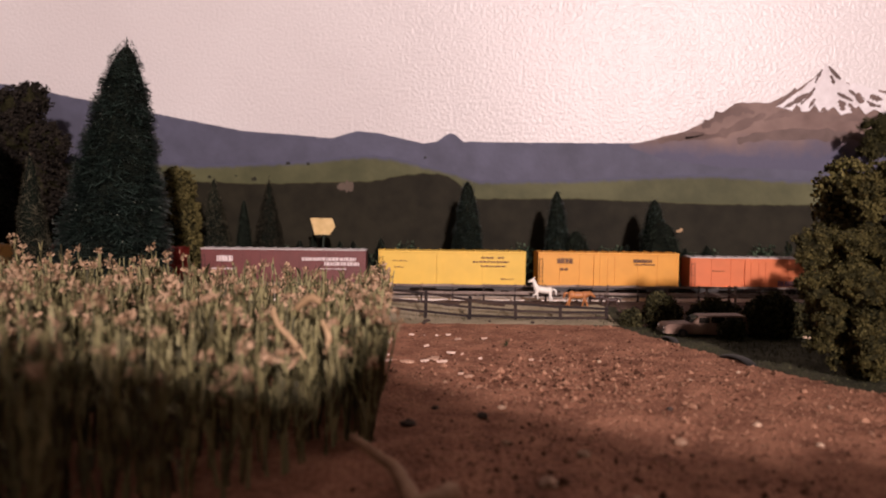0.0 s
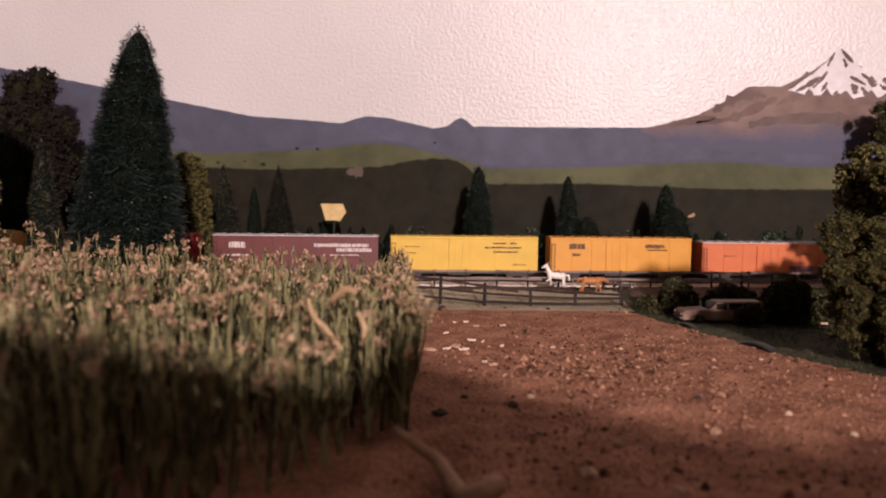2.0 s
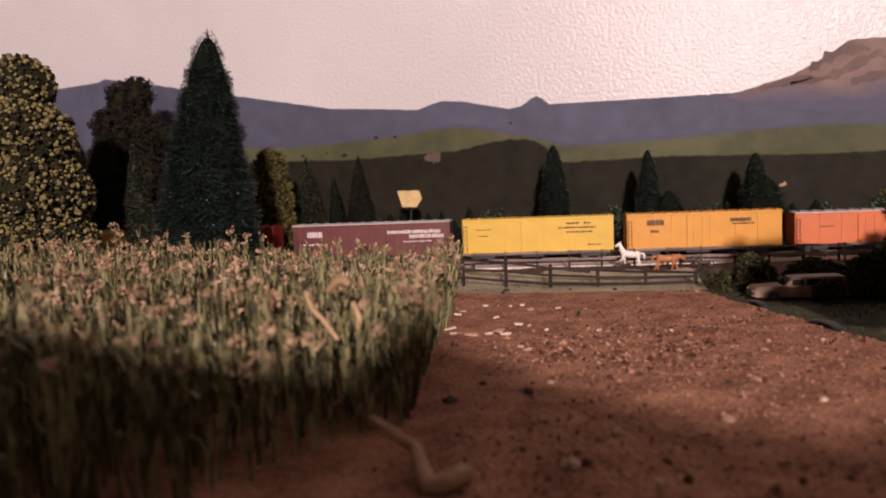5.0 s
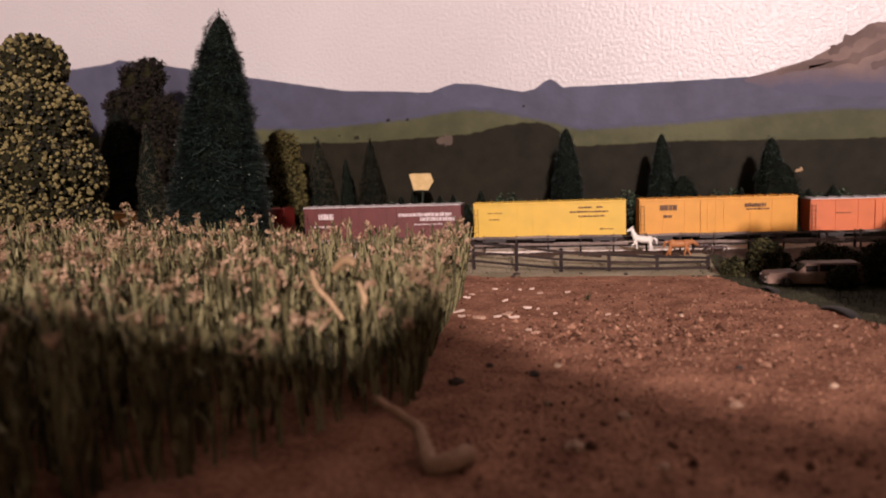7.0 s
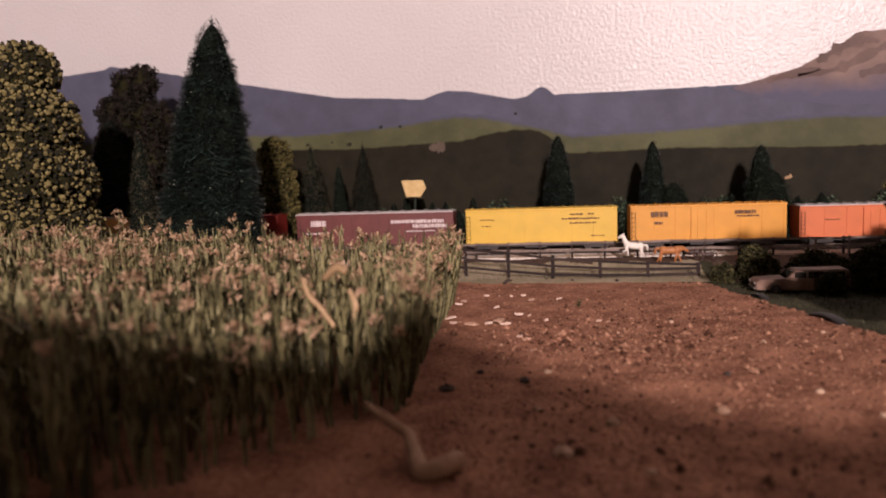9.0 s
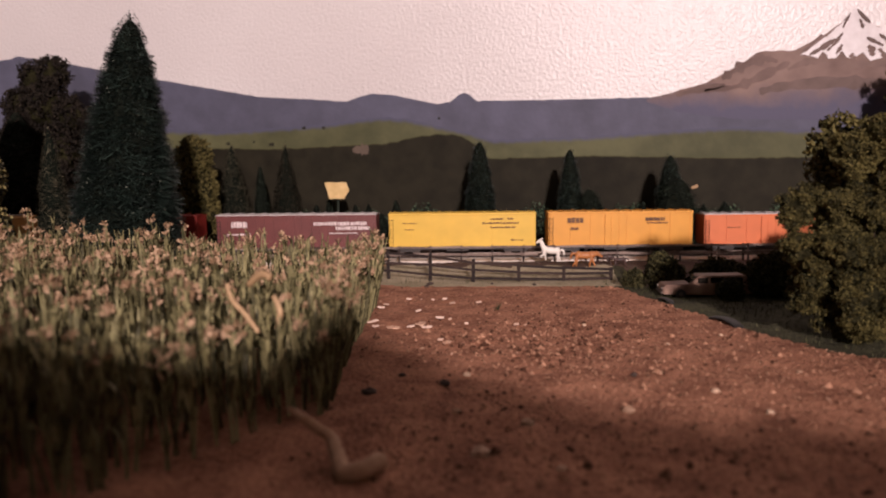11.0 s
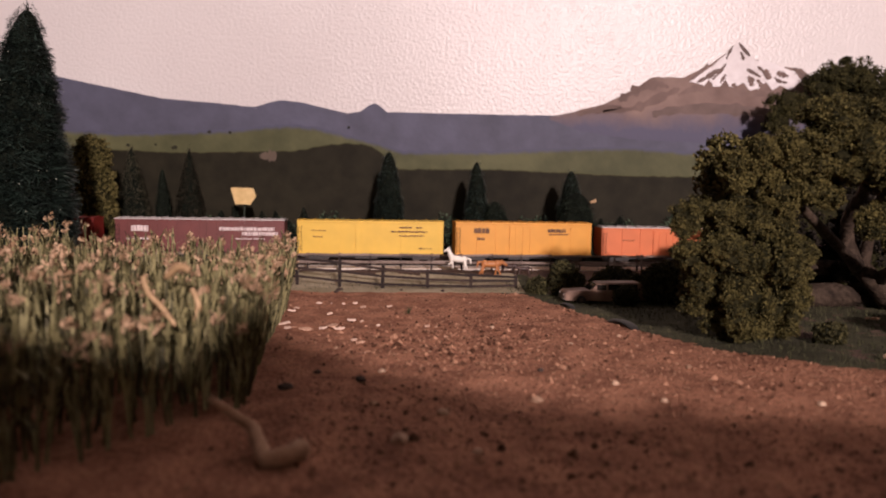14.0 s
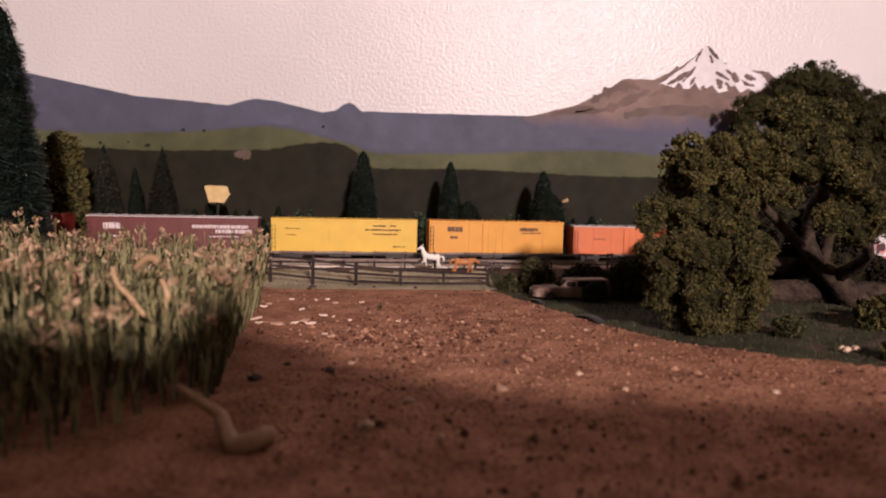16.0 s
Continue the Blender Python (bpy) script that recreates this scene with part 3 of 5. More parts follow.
zone[(cy + wob > 0.430) & (cx > 0.105)] = 3
zone[(cx > 0.185) & (wob > 0.0022) & (cy > 0.26)] = 3
zone[(cy > 0.575)] = 1
ground = cloud("ground", gv, gf, [M_SOIL, M_TURF, M_PASTURE, M_EARTH], index=zone, smooth=True)
tagged(ground, "red-brown tilled soil, dark turf and sandy pasture", "ground", kind="structure")

# ---- railway roadbed, ties, rails ----
TRACK_ANGLE = math.atan(TRACK_K)
TRACK_M = pose(TRACK_X, TRACK_Y, RAILHEAD, 0, math.degrees(-math.atan(GRADE)), math.degrees(TRACK_ANGLE))
bm = bmesh.new()
prof = [(-0.0215, -0.008), (-0.0195, -0.0030), (-0.0085, -0.0020), (0.0085, -0.0020), (0.0145, -0.008)]
last = None
for i in range(220):
    x = -0.62 + i * 0.0058
    ring = [bm.verts.new((x, y + 0.0009 * noise.noise((x * 200, y * 300, 1)), z + 0.0005 * noise.noise((x * 350, y * 350, 5)))) for y, z in prof]
    if last:
        for k in range(4):
            f = bm.faces.new((last[k], last[k + 1], ring[k + 1], ring[k]))
            f.material_index = 1 if k < 2 else 0
    last = ring
bmesh.ops.recalc_face_normals(bm, faces=bm.faces)
roadbed = tagged(part("roadbed", bm, [M_BALLASTBED, M_BALLAST], m=TRACK_M), "grey-brown ballast roadbed with a pale gravel shoulder", "roadbed", kind="structure")
rng = np.random.default_rng(3)
n = 5200
px_, py_ = rng.uniform(-0.5, 0.45, n), np.where(rng.random(n) < 0.72, rng.uniform(-0.0208, -0.0172, n), rng.uniform(-0.017, 0.010, n))
pz_ = np.interp(py_, [p[0] for p in prof], [p[1] for p in prof])
v, f = leaf_arrays(np.stack([px_, py_, pz_ + 0.0002], 1), 0.0008, rng, 1.0)
stones = cloud("ballast_gravel", v, f, M_BALLAST)
stones.matrix_basis = TRACK_M
tagged(stones, "loose pale gravel along the track", "gravel", kind="stuff")
track = thing("railway_track", "single model railway track with dark ties", "railway track", TRACK_M)
for y in (-0.0045, 0.0045):
    b = box(-0.62, 0.62, y - 0.0003, y + 0.0003, -0.0014, 0)
    cube(b, -0.62, 0.62, y - 0.0006, y + 0.0006, -0.0018, -0.0014)
    part("rail", b, M_RAIL, track, "worn steel rail")
tie = part("tie", box(-0.00065, 0.00065, -0.008, 0.008, -0.0026, -0.0017), M_TIE, track, m=pose(-0.60, 0, 0))
for i in range(1, 290):
    o = new("tie", tie.data)
    o.parent = track
    o.matrix_basis = pose(-0.60 + i * 0.00385, random.uniform(-0.0003, 0.0003), 0, 0, 0, random.uniform(-2, 2))


# ---- rolling stock ----
def truck(parent, x):
    b = bmesh.new()
    for s in (-1, 1):
        cube(b, x - 0.0075, x + 0.0075, s * 0.0062 - 0.0006, s * 0.0062 + 0.0006, 0.0016, 0.0038, 0.0003)
    cube(b, x - 0.0012, x + 0.0012, -0.006, 0.006, 0.002, 0.0045)
    t = part("truck", b, M_UNDER, parent, "black sprung truck")
    for dx in (-0.0048, 0.0048):
        for s in (-1, 1):
            w = bmesh.new()
            tube(w, (x + dx, s * 0.0042, 0.0026), (x + dx, s * 0.0054, 0.0026), 0.0026, 0.0026, 16)
            part("wheel", w, M_WHEEL, t)


def pieces(name, bm, material, parent, places):
    """Alike pieces on one shared mesh, each an object of its own."""
    first = part(name, bm, material, parent, m=pose(*places[0]))
    for p in places[1:]:
        o = new(name, first.data)
        o.parent = parent
        o.matrix_basis = pose(*p)
    return first


def bars(parent, rows, y, material, name="lettering"):
    """Unreadable lettering as plain bars: (x0, x1, z0, z1)."""
    for x0, x1, z0, z1 in rows:
        x = x0
        while x < x1:
            w = random.uniform(0.0008, 0.0024)
            part(name, box(x, min(x + w, x1), y - 0.00015, y + 0.0001, z0 + random.uniform(0, 0.0002), z1 - random.uniform(0, 0.0003)), material, parent)
            x += w + random.uniform(0.0002, 0.0006)


def car_at(x0, x1):
    """Pose of a car between two ends along the line."""
    s = (x0 + x1) / 2
    return pose(s, track_y(s), RAILHEAD + GRADE * (s - TRACK_X), 0, math.degrees(-math.atan(GRADE)), math.degrees(TRACK_ANGLE))


def boxcar(x0, x1, paintm, roofm, label, top=0.0272, name="boxcar", ribs=18, door=0.020, smooth_side=False):
    L = (x1 - x0) / math.cos(TRACK_ANGLE)
    h = L / 2
    c = thing(name, label, "freight car", car_at(x0, x1), "cars of the freight train")
    part("body", box(-h, h, -0.0092, 0.0092, 0.0048, top - 0.0010, 0.0004), paintm, c)
    pieces("side_rib", box(-0.0003, 0.0003, -0.0096, -0.0091, 0.0056, top - 0.0020), paintm, c, [(x, 0, 0) for x in np.linspace(-h + 0.0015, h - 0.0015, ribs) if abs(x) > door / 2 + 0.001])
    pieces("side_rail", box(-h, h, -0.0097, -0.0090, 0.0050, 0.0057), paintm, c, [(0, 0, 0), (0, 0, top - 0.0068)])
    r = bmesh.new()
    vs = [[r.verts.new((x, y, z)) for y, z in ((-0.0096, top - 0.0011), (-0.0096, top - 0.0006), (0, top), (0.0096, top - 0.0006), (0.0096, top - 0.0011))] for x in (-h - 0.0002, h + 0.0002)]
    for k in range(5):
        r.faces.new((vs[0][k], vs[0][(k + 1) % 5], vs[1][(k + 1) % 5], vs[1][k]))
    r.faces.new(vs[0][::-1]), r.faces.new(vs[1])
    pieces("roof_rib", box(-0.0003, 0.0003, -0.0094, 0.0094, top - 0.0005, top + 0.0002), roofm, c, [(x, 0, 0) for x in np.linspace(-h + 0.003, h - 0.003, 13)])
    bmesh.ops.recalc_face_normals(r, faces=r.faces)
    part("roof", r, roofm, c, "weathered metal roof")
    d = box(-door / 2, door / 2, -0.0102, -0.0092, 0.0058, top - 0.0024, 0.0002)
    for x in (-door * 0.3, -door * 0.05, door * 0.18):
        cube(d, x - 0.0002, x + 0.0002, -0.0106, -0.0101, 0.0065, top - 0.0035)
    part("door", d, paintm, c)
    u = box(-h + 0.002, h - 0.002, -0.006, 0.006, 0.0030, 0.0048)
    cube(u, -h - 0.0035, h + 0.0035, -0.0008, 0.0008, 0.0034, 0.0046)
    cube(u, -0.010, 0.004, -0.0078, -0.003, 0.0022, 0.0046)
    part("underframe", u, M_UNDER, c)
    l = bmesh.new()
    for x in (-h + 0.0006, -h + 0.0028):
        tube(l, (x, -0.0099, 0.004), (x, -0.0099, top - 0.004), 0.00012, 0.00012, 5)
    for z in np.linspace(0.0055, top - 0.005, 7):
        tube(l, (-h + 0.0006, -0.0099, z), (-h + 0.0028, -0.0099, z), 0.00012, 0.00012, 5)
    part("ladder", l, M_UNDER, c)
    truck(c, -h + 0.0125)
    truck(c, h - 0.0125)
    return c, h


def hopper(x0, x1, paintm, label):
    L = (x1 - x0) / math.cos(TRACK_ANGLE)
    h = L / 2
    c = thing("covered_hopper", label, "freight car", car_at(x0, x1), "cars of the freight train")
    b = bmesh.new()
    sec = [(-0.0060, 0.0060), (-0.0092, 0.0100), (-0.0096, 0.0160), (-0.0088, 0.0220), (-0.0060, 0.0262), (0, 0.0276)]
    sec = sec + [(-y, z) for y, z in sec[-2::-1]]
    st = [(-h, 0.006, 0.0), (-h + 0.005, 0.0, 0.0), (h - 0.005, 0.0, 0.0), (h, 0.006, 0.0)]
    rings = [[b.verts.new((x, y, max(z, 0.006 + lift))) for y, z in sec] for x, lift, _ in st]
    for a, e in zip(rings, rings[1:]):
        for k in range(len(sec) - 1):
            b.faces.new((a[k], a[k + 1], e[k + 1], e[k]))
        b.faces.new((a[-1], a[0], e[0], e[-1]))
    b.faces.new(rings[0][::-1]), b.faces.new(rings[-1])
    bmesh.ops.recalc_face_normals(b, faces=b.faces)
    part("tank_body", b, paintm, c, smooth=False)
    s = bmesh.new()
    cube(s, -h, h, -0.0098, -0.0088, 0.0052, 0.0066), cube(s, -h, h, 0.0088, 0.0098, 0.0052, 0.0066)
    cube(s, -h, h, -0.0097, -0.0090, 0.0250, 0.0262)
    for x in np.linspace(-h + 0.001, h - 0.001, 9):
        cube(s, x - 0.0003, x + 0.0003, -0.0099, -0.0094, 0.0060, 0.0255)
    part("side_sill", s, paintm, c)
    u = bmesh.new()
    for x in (-h * 0.5, 0, h * 0.5):
        bmesh.ops.create_cone(u, cap_ends=True, segments=4, radius1=0.003, radius2=0.011, depth=0.004, matrix=Matrix.Translation((x, 0, 0.0045)) @ Matrix.Rotation(math.pi / 4, 4, "Z"))
    cube(u, -h - 0.0035, h + 0.0035, -0.0008, 0.0008, 0.0034, 0.0046)
    part("hopper_chute", u, M_UNDER, c)
    k = bmesh.new()
    cube(k, -h + 0.004, h - 0.004, -0.0022, 0.0022, 0.0277, 0.0281)
    part("roof_walk", k, M_GREYROOF, c)
    truck(c, -h + 0.0115)
    truck(c, h - 0.0115)
    return c, h


def autorack(x0, x1, label, graffiti):
    L = (x1 - x0) / math.cos(TRACK_ANGLE)
    h = L / 2
    top = 0.0318
    c = thing("autorack_car", label, "freight car", car_at(x0, x1), "cars of the freight train")
    part("body", box(-h + 0.0008, h - 0.0008, -0.0088, 0.0088, 0.0056, top - 0.003, 0.0003), M_AUTO, c)
    r = bmesh.new()
    cube(r, -h, h, -0.0094, 0.0094, top - 0.0034, top, 0.0008)
    part("roof", r, M_AUTO, c, "smooth silver-white roof")
    for s in (-1, 1):
        part("end_door", box(s * (h - 0.0062) - 0.0060, s * (h - 0.0062) + 0.0060, -0.0096, 0.0096, 0.0052, top - 0.0036, 0.0003), M_AUTOY, c, "orange-yellow end door")
    w = (L - 0.027) / 8
    pieces("louvre_slat", box(0.0008, w - 0.0008, -0.0094, -0.0088, 0, 0.0009), M_AUTO, c, [(-h + 0.0135 + w * k, 0, z) for k in range(8) for z in np.arange(0.0075, top - 0.0045, 0.00165)])
    pieces("side_post", box(-0.0007, 0.0007, -0.0097, -0.0088, 0.0056, top - 0.0034), M_AUTO, c, [(-h + 0.0135 + w * k, 0, 0) for k in range(9)])
    b = box(-h, h, -0.0095, 0.0095, 0.0040, 0.0060, 0.0003)
    part("sill", b, M_AUTOB, c, "rusty orange-brown sill")
    u = box(-h - 0.004, h + 0.004, -0.0008, 0.0008, 0.0030, 0.0042)
    cube(u, -h + 0.03, h - 0.03, -0.005, 0.005, 0.0024, 0.0040)
    part("underframe", u, M_UNDER, c)
    sign = box(-h + 0.040, -h + 0.056, -0.0100, -0.0096, 0.0190, 0.0228)
    part("sign_board", sign, M_AUTOY, c, "small yellow sign panel")
    bars(c, [(-h + 0.042, -h + 0.054, 0.0206, 0.0216)], -0.0101, M_LETTERD)
    if graffiti:
        rg = random.Random(5)
        for mi, x_from, x_to in ((1, -h + 0.018, -h + 0.050), (0, -h + 0.052, h - 0.045), (2, -h + 0.06, h - 0.03), (1, h - 0.05, h - 0.014)):
            x = x_from
            while x < x_to:
                w, hh = rg.uniform(0.003, 0.006), rg.uniform(0.003, 0.0055)
                g = bmesh.new()
                bmesh.ops.create_circle(g, cap_ends=True, segments=14, radius=1, matrix=Matrix.Translation((x, -0.0100 - 0.00003 * mi, 0.0065 + hh + rg.uniform(0, 0.002))) @ Matrix.Rotation(math.pi / 2, 4, "X") @ Matrix.Diagonal((w * 0.5, hh * rg.uniform(0.5, 1.0), 1, 1)))
                part("graffiti_shape", g, M_GRAF[mi], c)
                x += w * rg.uniform(0.7, 1.5)
    truck(c, -h + 0.016)
    truck(c, h - 0.016)
    return c, h


hopper(-0.4770, -0.3775, M_HOPPER, "orange-red covered hopper car on the track")
c, h = hopper(-0.3690, -0.2715, M_GOLD, "tan-gold covered hopper car on the track")
bars(c, [(-0.006, 0.0, 0.014, 0.019)], -0.0099, M_LETTERD)
c, h = boxcar(-0.2590, -0.1625, M_RED, M_RED, "red boxcar with pale faded emblem and lettering")
bm = bmesh.new()
cube(bm, -h + 0.0185, -h + 0.0245, -0.01005, -0.0096, 0.0090, 0.0235), cube(bm, -h + 0.0145, -h + 0.0285, -0.0100, -0.0096, 0.0135, 0.0190)
part("emblem", bm, M_LETTERW, c, "pale cross-shaped emblem")
bars(c, [(h - 0.034, h - 0.020, 0.0190, 0.0215), (h - 0.028, h - 0.012, 0.0160, 0.0180), (0.004, 0.009, 0.0150, 0.0165)], -0.0099, M_LETTERW)
c, h = boxcar(-0.1500, -0.0478, M_MAROON, M_GREYROOF, "maroon boxcar with pale roof and white lettering")
bars(c, [(-h + 0.010, -h + 0.020, 0.0185, 0.0225), (-h + 0.007, -h + 0.022, 0.0135, 0.0148), (h - 0.040, h - 0.006, 0.0195, 0.0218), (h - 0.026, h - 0.004, 0.0165, 0.0190), (h - 0.030, h - 0.012, 0.0140, 0.0150)], -0.0099, M_LETTERW)
c, h = boxcar(-0.0398, 0.0532, M_YELLOWCAR, M_YELLOWCAR, "bright yellow boxcar with small dark lettering", ribs=8)
bars(c, [(0.018, 0.026, 0.0222, 0.0232), (0.029, 0.033, 0.0222, 0.0232), (0.013, 0.036, 0.0195, 0.0206), (0.018, 0.034, 0.0168, 0.0178), (0.031, 0.039, 0.0088, 0.0097), (-h + 0.009, -h + 0.018, 0.0200, 0.0206), (-h + 0.010, -h + 0.016, 0.0160, 0.0166)], -0.0099, M_LETTERD)
c, h = boxcar(0.0612, 0.1517, M_ORANGECAR, M_ORANGECAR, "orange-yellow boxcar with brown lettering blocks", ribs=8)
bars(c, [(-h + 0.012, -h + 0.022, 0.0195, 0.0230), (-h + 0.014, -h + 0.019, 0.0150, 0.0168), (h - 0.030, h - 0.018, 0.0205, 0.0228), (h - 0.029, h - 0.016, 0.0188, 0.0198)], -0.0099, M_LETTERD)
c, h = boxcar(0.1590, 0.2490, M_SALMON, M_GREYROOF, "faded salmon-orange boxcar with graffiti scrawl", top=0.0250, ribs=8)
bars(c, [(-h + 0.014, -h + 0.022, 0.0155, 0.0162), (0.018, 0.026, 0.0170, 0.0177)], -0.0099, M_LETTERD)
bars(c, [(0.012, h - 0.006, 0.0062, 0.0098)], -0.0099, M_GRAF[0], "graffiti")
autorack(0.2570, 0.4210, "silver-white autorack car with yellow ends and graffiti", True)


# ---- trees ----
def bristle_tree(name, label, at, height, radius, seed, bristles=3000, material=None, glint=0.0, base_gap=0.006, belly=0.92, length_jit=0.16, droop=0.3, ragged=0.16, thick=None, filled=0.80):
    """A bottle-brush conifer: wire trunk, core coloured black as inner shade, and thousands of trimmed bristles."""
    rng = np.random.default_rng(seed)
    t = thing(name, label, "tree", at)
    b = bmesh.new()
    limb(b, [(0, 0, -0.002), (0, 0, height * 0.5), (0.0005, 0, height * 0.98)], [radius * 0.09, radius * 0.06, radius * 0.015], 7)
    part("trunk", b, M_BARK, t)

    def prof(u):
        return radius * (1 - u) ** belly * (1 - 0.25 * np.exp(-u * 14)) + radius * 0.05 * (1 - u)

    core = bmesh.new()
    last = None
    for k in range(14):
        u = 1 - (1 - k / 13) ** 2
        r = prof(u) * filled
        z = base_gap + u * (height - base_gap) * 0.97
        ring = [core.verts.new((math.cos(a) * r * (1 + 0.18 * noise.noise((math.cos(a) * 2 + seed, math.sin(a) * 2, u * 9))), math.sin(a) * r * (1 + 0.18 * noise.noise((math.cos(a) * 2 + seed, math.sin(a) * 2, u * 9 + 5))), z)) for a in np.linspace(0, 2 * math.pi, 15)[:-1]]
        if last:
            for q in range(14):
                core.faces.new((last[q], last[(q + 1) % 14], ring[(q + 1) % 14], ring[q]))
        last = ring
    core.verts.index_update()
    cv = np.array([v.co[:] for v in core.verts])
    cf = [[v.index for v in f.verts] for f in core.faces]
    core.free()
    u = 1 - np.sqrt(rng.random(bristles))
    u = np.clip(u, 0, 0.995)
    a = rng.uniform(0, 2 * math.pi, bristles)
    tier = 0.5 + 0.5 * np.sin(u * height / 0.0042 * 2 * math.pi * 0.25)
    r = prof(u) * (1 - length_jit * rng.random(bristles)) * (0.93 + 0.09 * tier) + 0.0004
    z0 = base_gap + u * (height - base_gap)
    r = r * (1 + ragged * np.array([noise.noise((math.cos(q) * 2.2 + seed, math.sin(q) * 2.2, w * height * 130)) for q, w in zip(a, u)])) + 0.0003
    turn = rng.uniform(-0.5, 0.5, bristles)
    d = np.stack([np.cos(a), np.sin(a), rng.uniform(-droop, droop * 0.6, bristles)], 1)
    root = np.stack([np.cos(a + turn) * r * 0.72, np.sin(a + turn) * r * 0.72, z0 + rng.uniform(-0.5, 0.5, bristles) * 0.004], 1)
    tip = np.stack([np.cos(a) * r, np.sin(a) * r, z0], 1) + d * np.array([0, 0, 1]) * r[:, None] * 0.45
    # this share of the tips carries a painted glint
    white = rng.random(bristles) < glint
    root[white] = tip[white] * 0.93 + root[white] * 0.07
    side = np.stack([-np.sin(a), np.cos(a), rng.uniform(-0.8, 0.8, bristles)], 1) * (thick or 0.00028 + 0.008 * radius) * rng.uniform(0.5, 1.3, (bristles, 1))
    v = np.stack([root - side * 0.5, tip - side * 0.35, tip + side * 0.35, root + side * 0.5], 1).reshape(-1, 3)
    v[:, 2] = np.maximum(v[:, 2], 0.001)
    f = np.arange(bristles * 4).reshape(-1, 4)
    idx = np.where(white, 1, 0)
    m = material or M_BRISTLE
    cloud("crown", np.vstack([v, cv]), f.tolist() + [[i + len(v) for i in q] for q in cf], [m, M_GLINT, M_CORESHADE], t, index=np.concatenate([idx, np.full(len(cf), 2)]))
    return t


def bud_crown(parent, lobes, count, radius, seed):
    """A crown of many small round leaf clumps over a core coloured dark as inner shade."""
    rng = np.random.default_rng(seed)
    ball = bmesh.new()
    bmesh.ops.create_icosphere(ball, subdivisions=1, radius=1)
    ball.verts.index_update()
    bv = np.array([q.co[:] for q in ball.verts])
    bf = np.array([[q.index for q in x.verts] for x in ball.faces])
    ball.free()
    shells = np.array(lobes, float)
    pick = rng.choice(len(shells), count, p=shells[:, 3] ** 2 / (shells[:, 3] ** 2).sum())
    c = shells[pick, :3] + unit(count, rng) * shells[pick, 3:] * rng.uniform(0.88, 0.99, (count, 1))
    c[:, 2] = np.maximum(c[:, 2], radius)
    size = radius * np.exp(rng.normal(size=count) * 0.22)
    v = c[:, None] + bv[None] * size[:, None, None] * rng.uniform(0.65, 1.3, (count, len(bv), 1))
    f = (bf[None] + (np.arange(count) * len(bv))[:, None, None]).reshape(-1, 3)
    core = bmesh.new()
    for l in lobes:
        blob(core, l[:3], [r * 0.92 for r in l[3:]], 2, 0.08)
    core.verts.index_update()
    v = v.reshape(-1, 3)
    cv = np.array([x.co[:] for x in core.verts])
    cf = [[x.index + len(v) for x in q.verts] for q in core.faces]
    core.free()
    return cloud("crown", np.vstack([v, cv]), f.tolist() + cf, [M_YELLOW, M_LEAFSHADE], parent, index=[0] * len(f) + [1] * len(cf))


def leafy_tree(name, label, at, trunk, lobes, material, tufts, seed, **kw):
    t = thing(name, label, "tree", at)
    b = bmesh.new()
    for pts, radii in trunk:
        limb(b, pts, radii)
    part("trunk", b, M_BARK, t, smooth=True)
    foliage("crown", lobes, material, t, tufts, seed=seed, **kw)
    return t


def bush(name, label, at, lobes, material, tufts, seed, **kw):
    t = thing(name, label, "bush", at)
    b = bmesh.new()
    for k in range(4):
        a = k * 1.6 + seed
        limb(b, [(0, 0, -0.001), (math.cos(a) * lobes[0][3] * 0.3, math.sin(a) * lobes[0][3] * 0.3, lobes[0][2])], [0.0006, 0.0003], 5)
    part("twig", b, M_BARK, t)
    foliage("foliage", lobes, material, t, tufts, seed=seed, **kw)
    return t


def on_ground(x, y):
    return (x, y, float(ground_z(x, y)))


# big bottle-brush fir behind the crop
bristle_tree("fir_tree", "tall dark green bottle-brush fir with glints coloured on its tips", pose(-0.1690, 0.429, 0, 0, 4.6), 0.1475, 0.0325, 11, 36000, glint=0.03, base_gap=0.012, belly=0.56, droop=0.45, length_jit=0.20, ragged=0.16, thick=0.00044, filled=0.82)
# pale leafy tree beside it
t = thing("leafy_tree", "rounded tree with yellow-green bud-like clumps", "tree", on_ground(-0.2560, 0.395))
b = bmesh.new()
limb(b, [(0, 0, -0.002), (0.001, 0, 0.03), (0, 0, 0.09)], [0.003, 0.0022, 0.001])
part("trunk", b, M_BARK, t, smooth=True)
bud_crown(t, [(0, 0, 0.032, 0.040, 0.036, 0.026), (0.002, 0, 0.060, 0.037, 0.033, 0.027), (0.003, 0, 0.090, 0.029, 0.027, 0.026), (0.005, 0, 0.119, 0.018, 0.018, 0.018)], 8500, 0.00105, 21)
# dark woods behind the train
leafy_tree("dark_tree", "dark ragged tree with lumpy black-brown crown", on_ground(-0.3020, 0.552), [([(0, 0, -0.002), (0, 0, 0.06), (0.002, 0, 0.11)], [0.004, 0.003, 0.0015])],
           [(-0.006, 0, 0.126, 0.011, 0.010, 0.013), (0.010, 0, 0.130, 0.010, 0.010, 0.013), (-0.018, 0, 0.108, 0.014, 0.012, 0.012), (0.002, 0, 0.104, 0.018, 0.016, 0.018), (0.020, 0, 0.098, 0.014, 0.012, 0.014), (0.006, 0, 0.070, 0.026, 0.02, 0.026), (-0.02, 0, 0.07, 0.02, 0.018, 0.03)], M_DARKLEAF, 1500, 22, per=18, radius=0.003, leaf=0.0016)
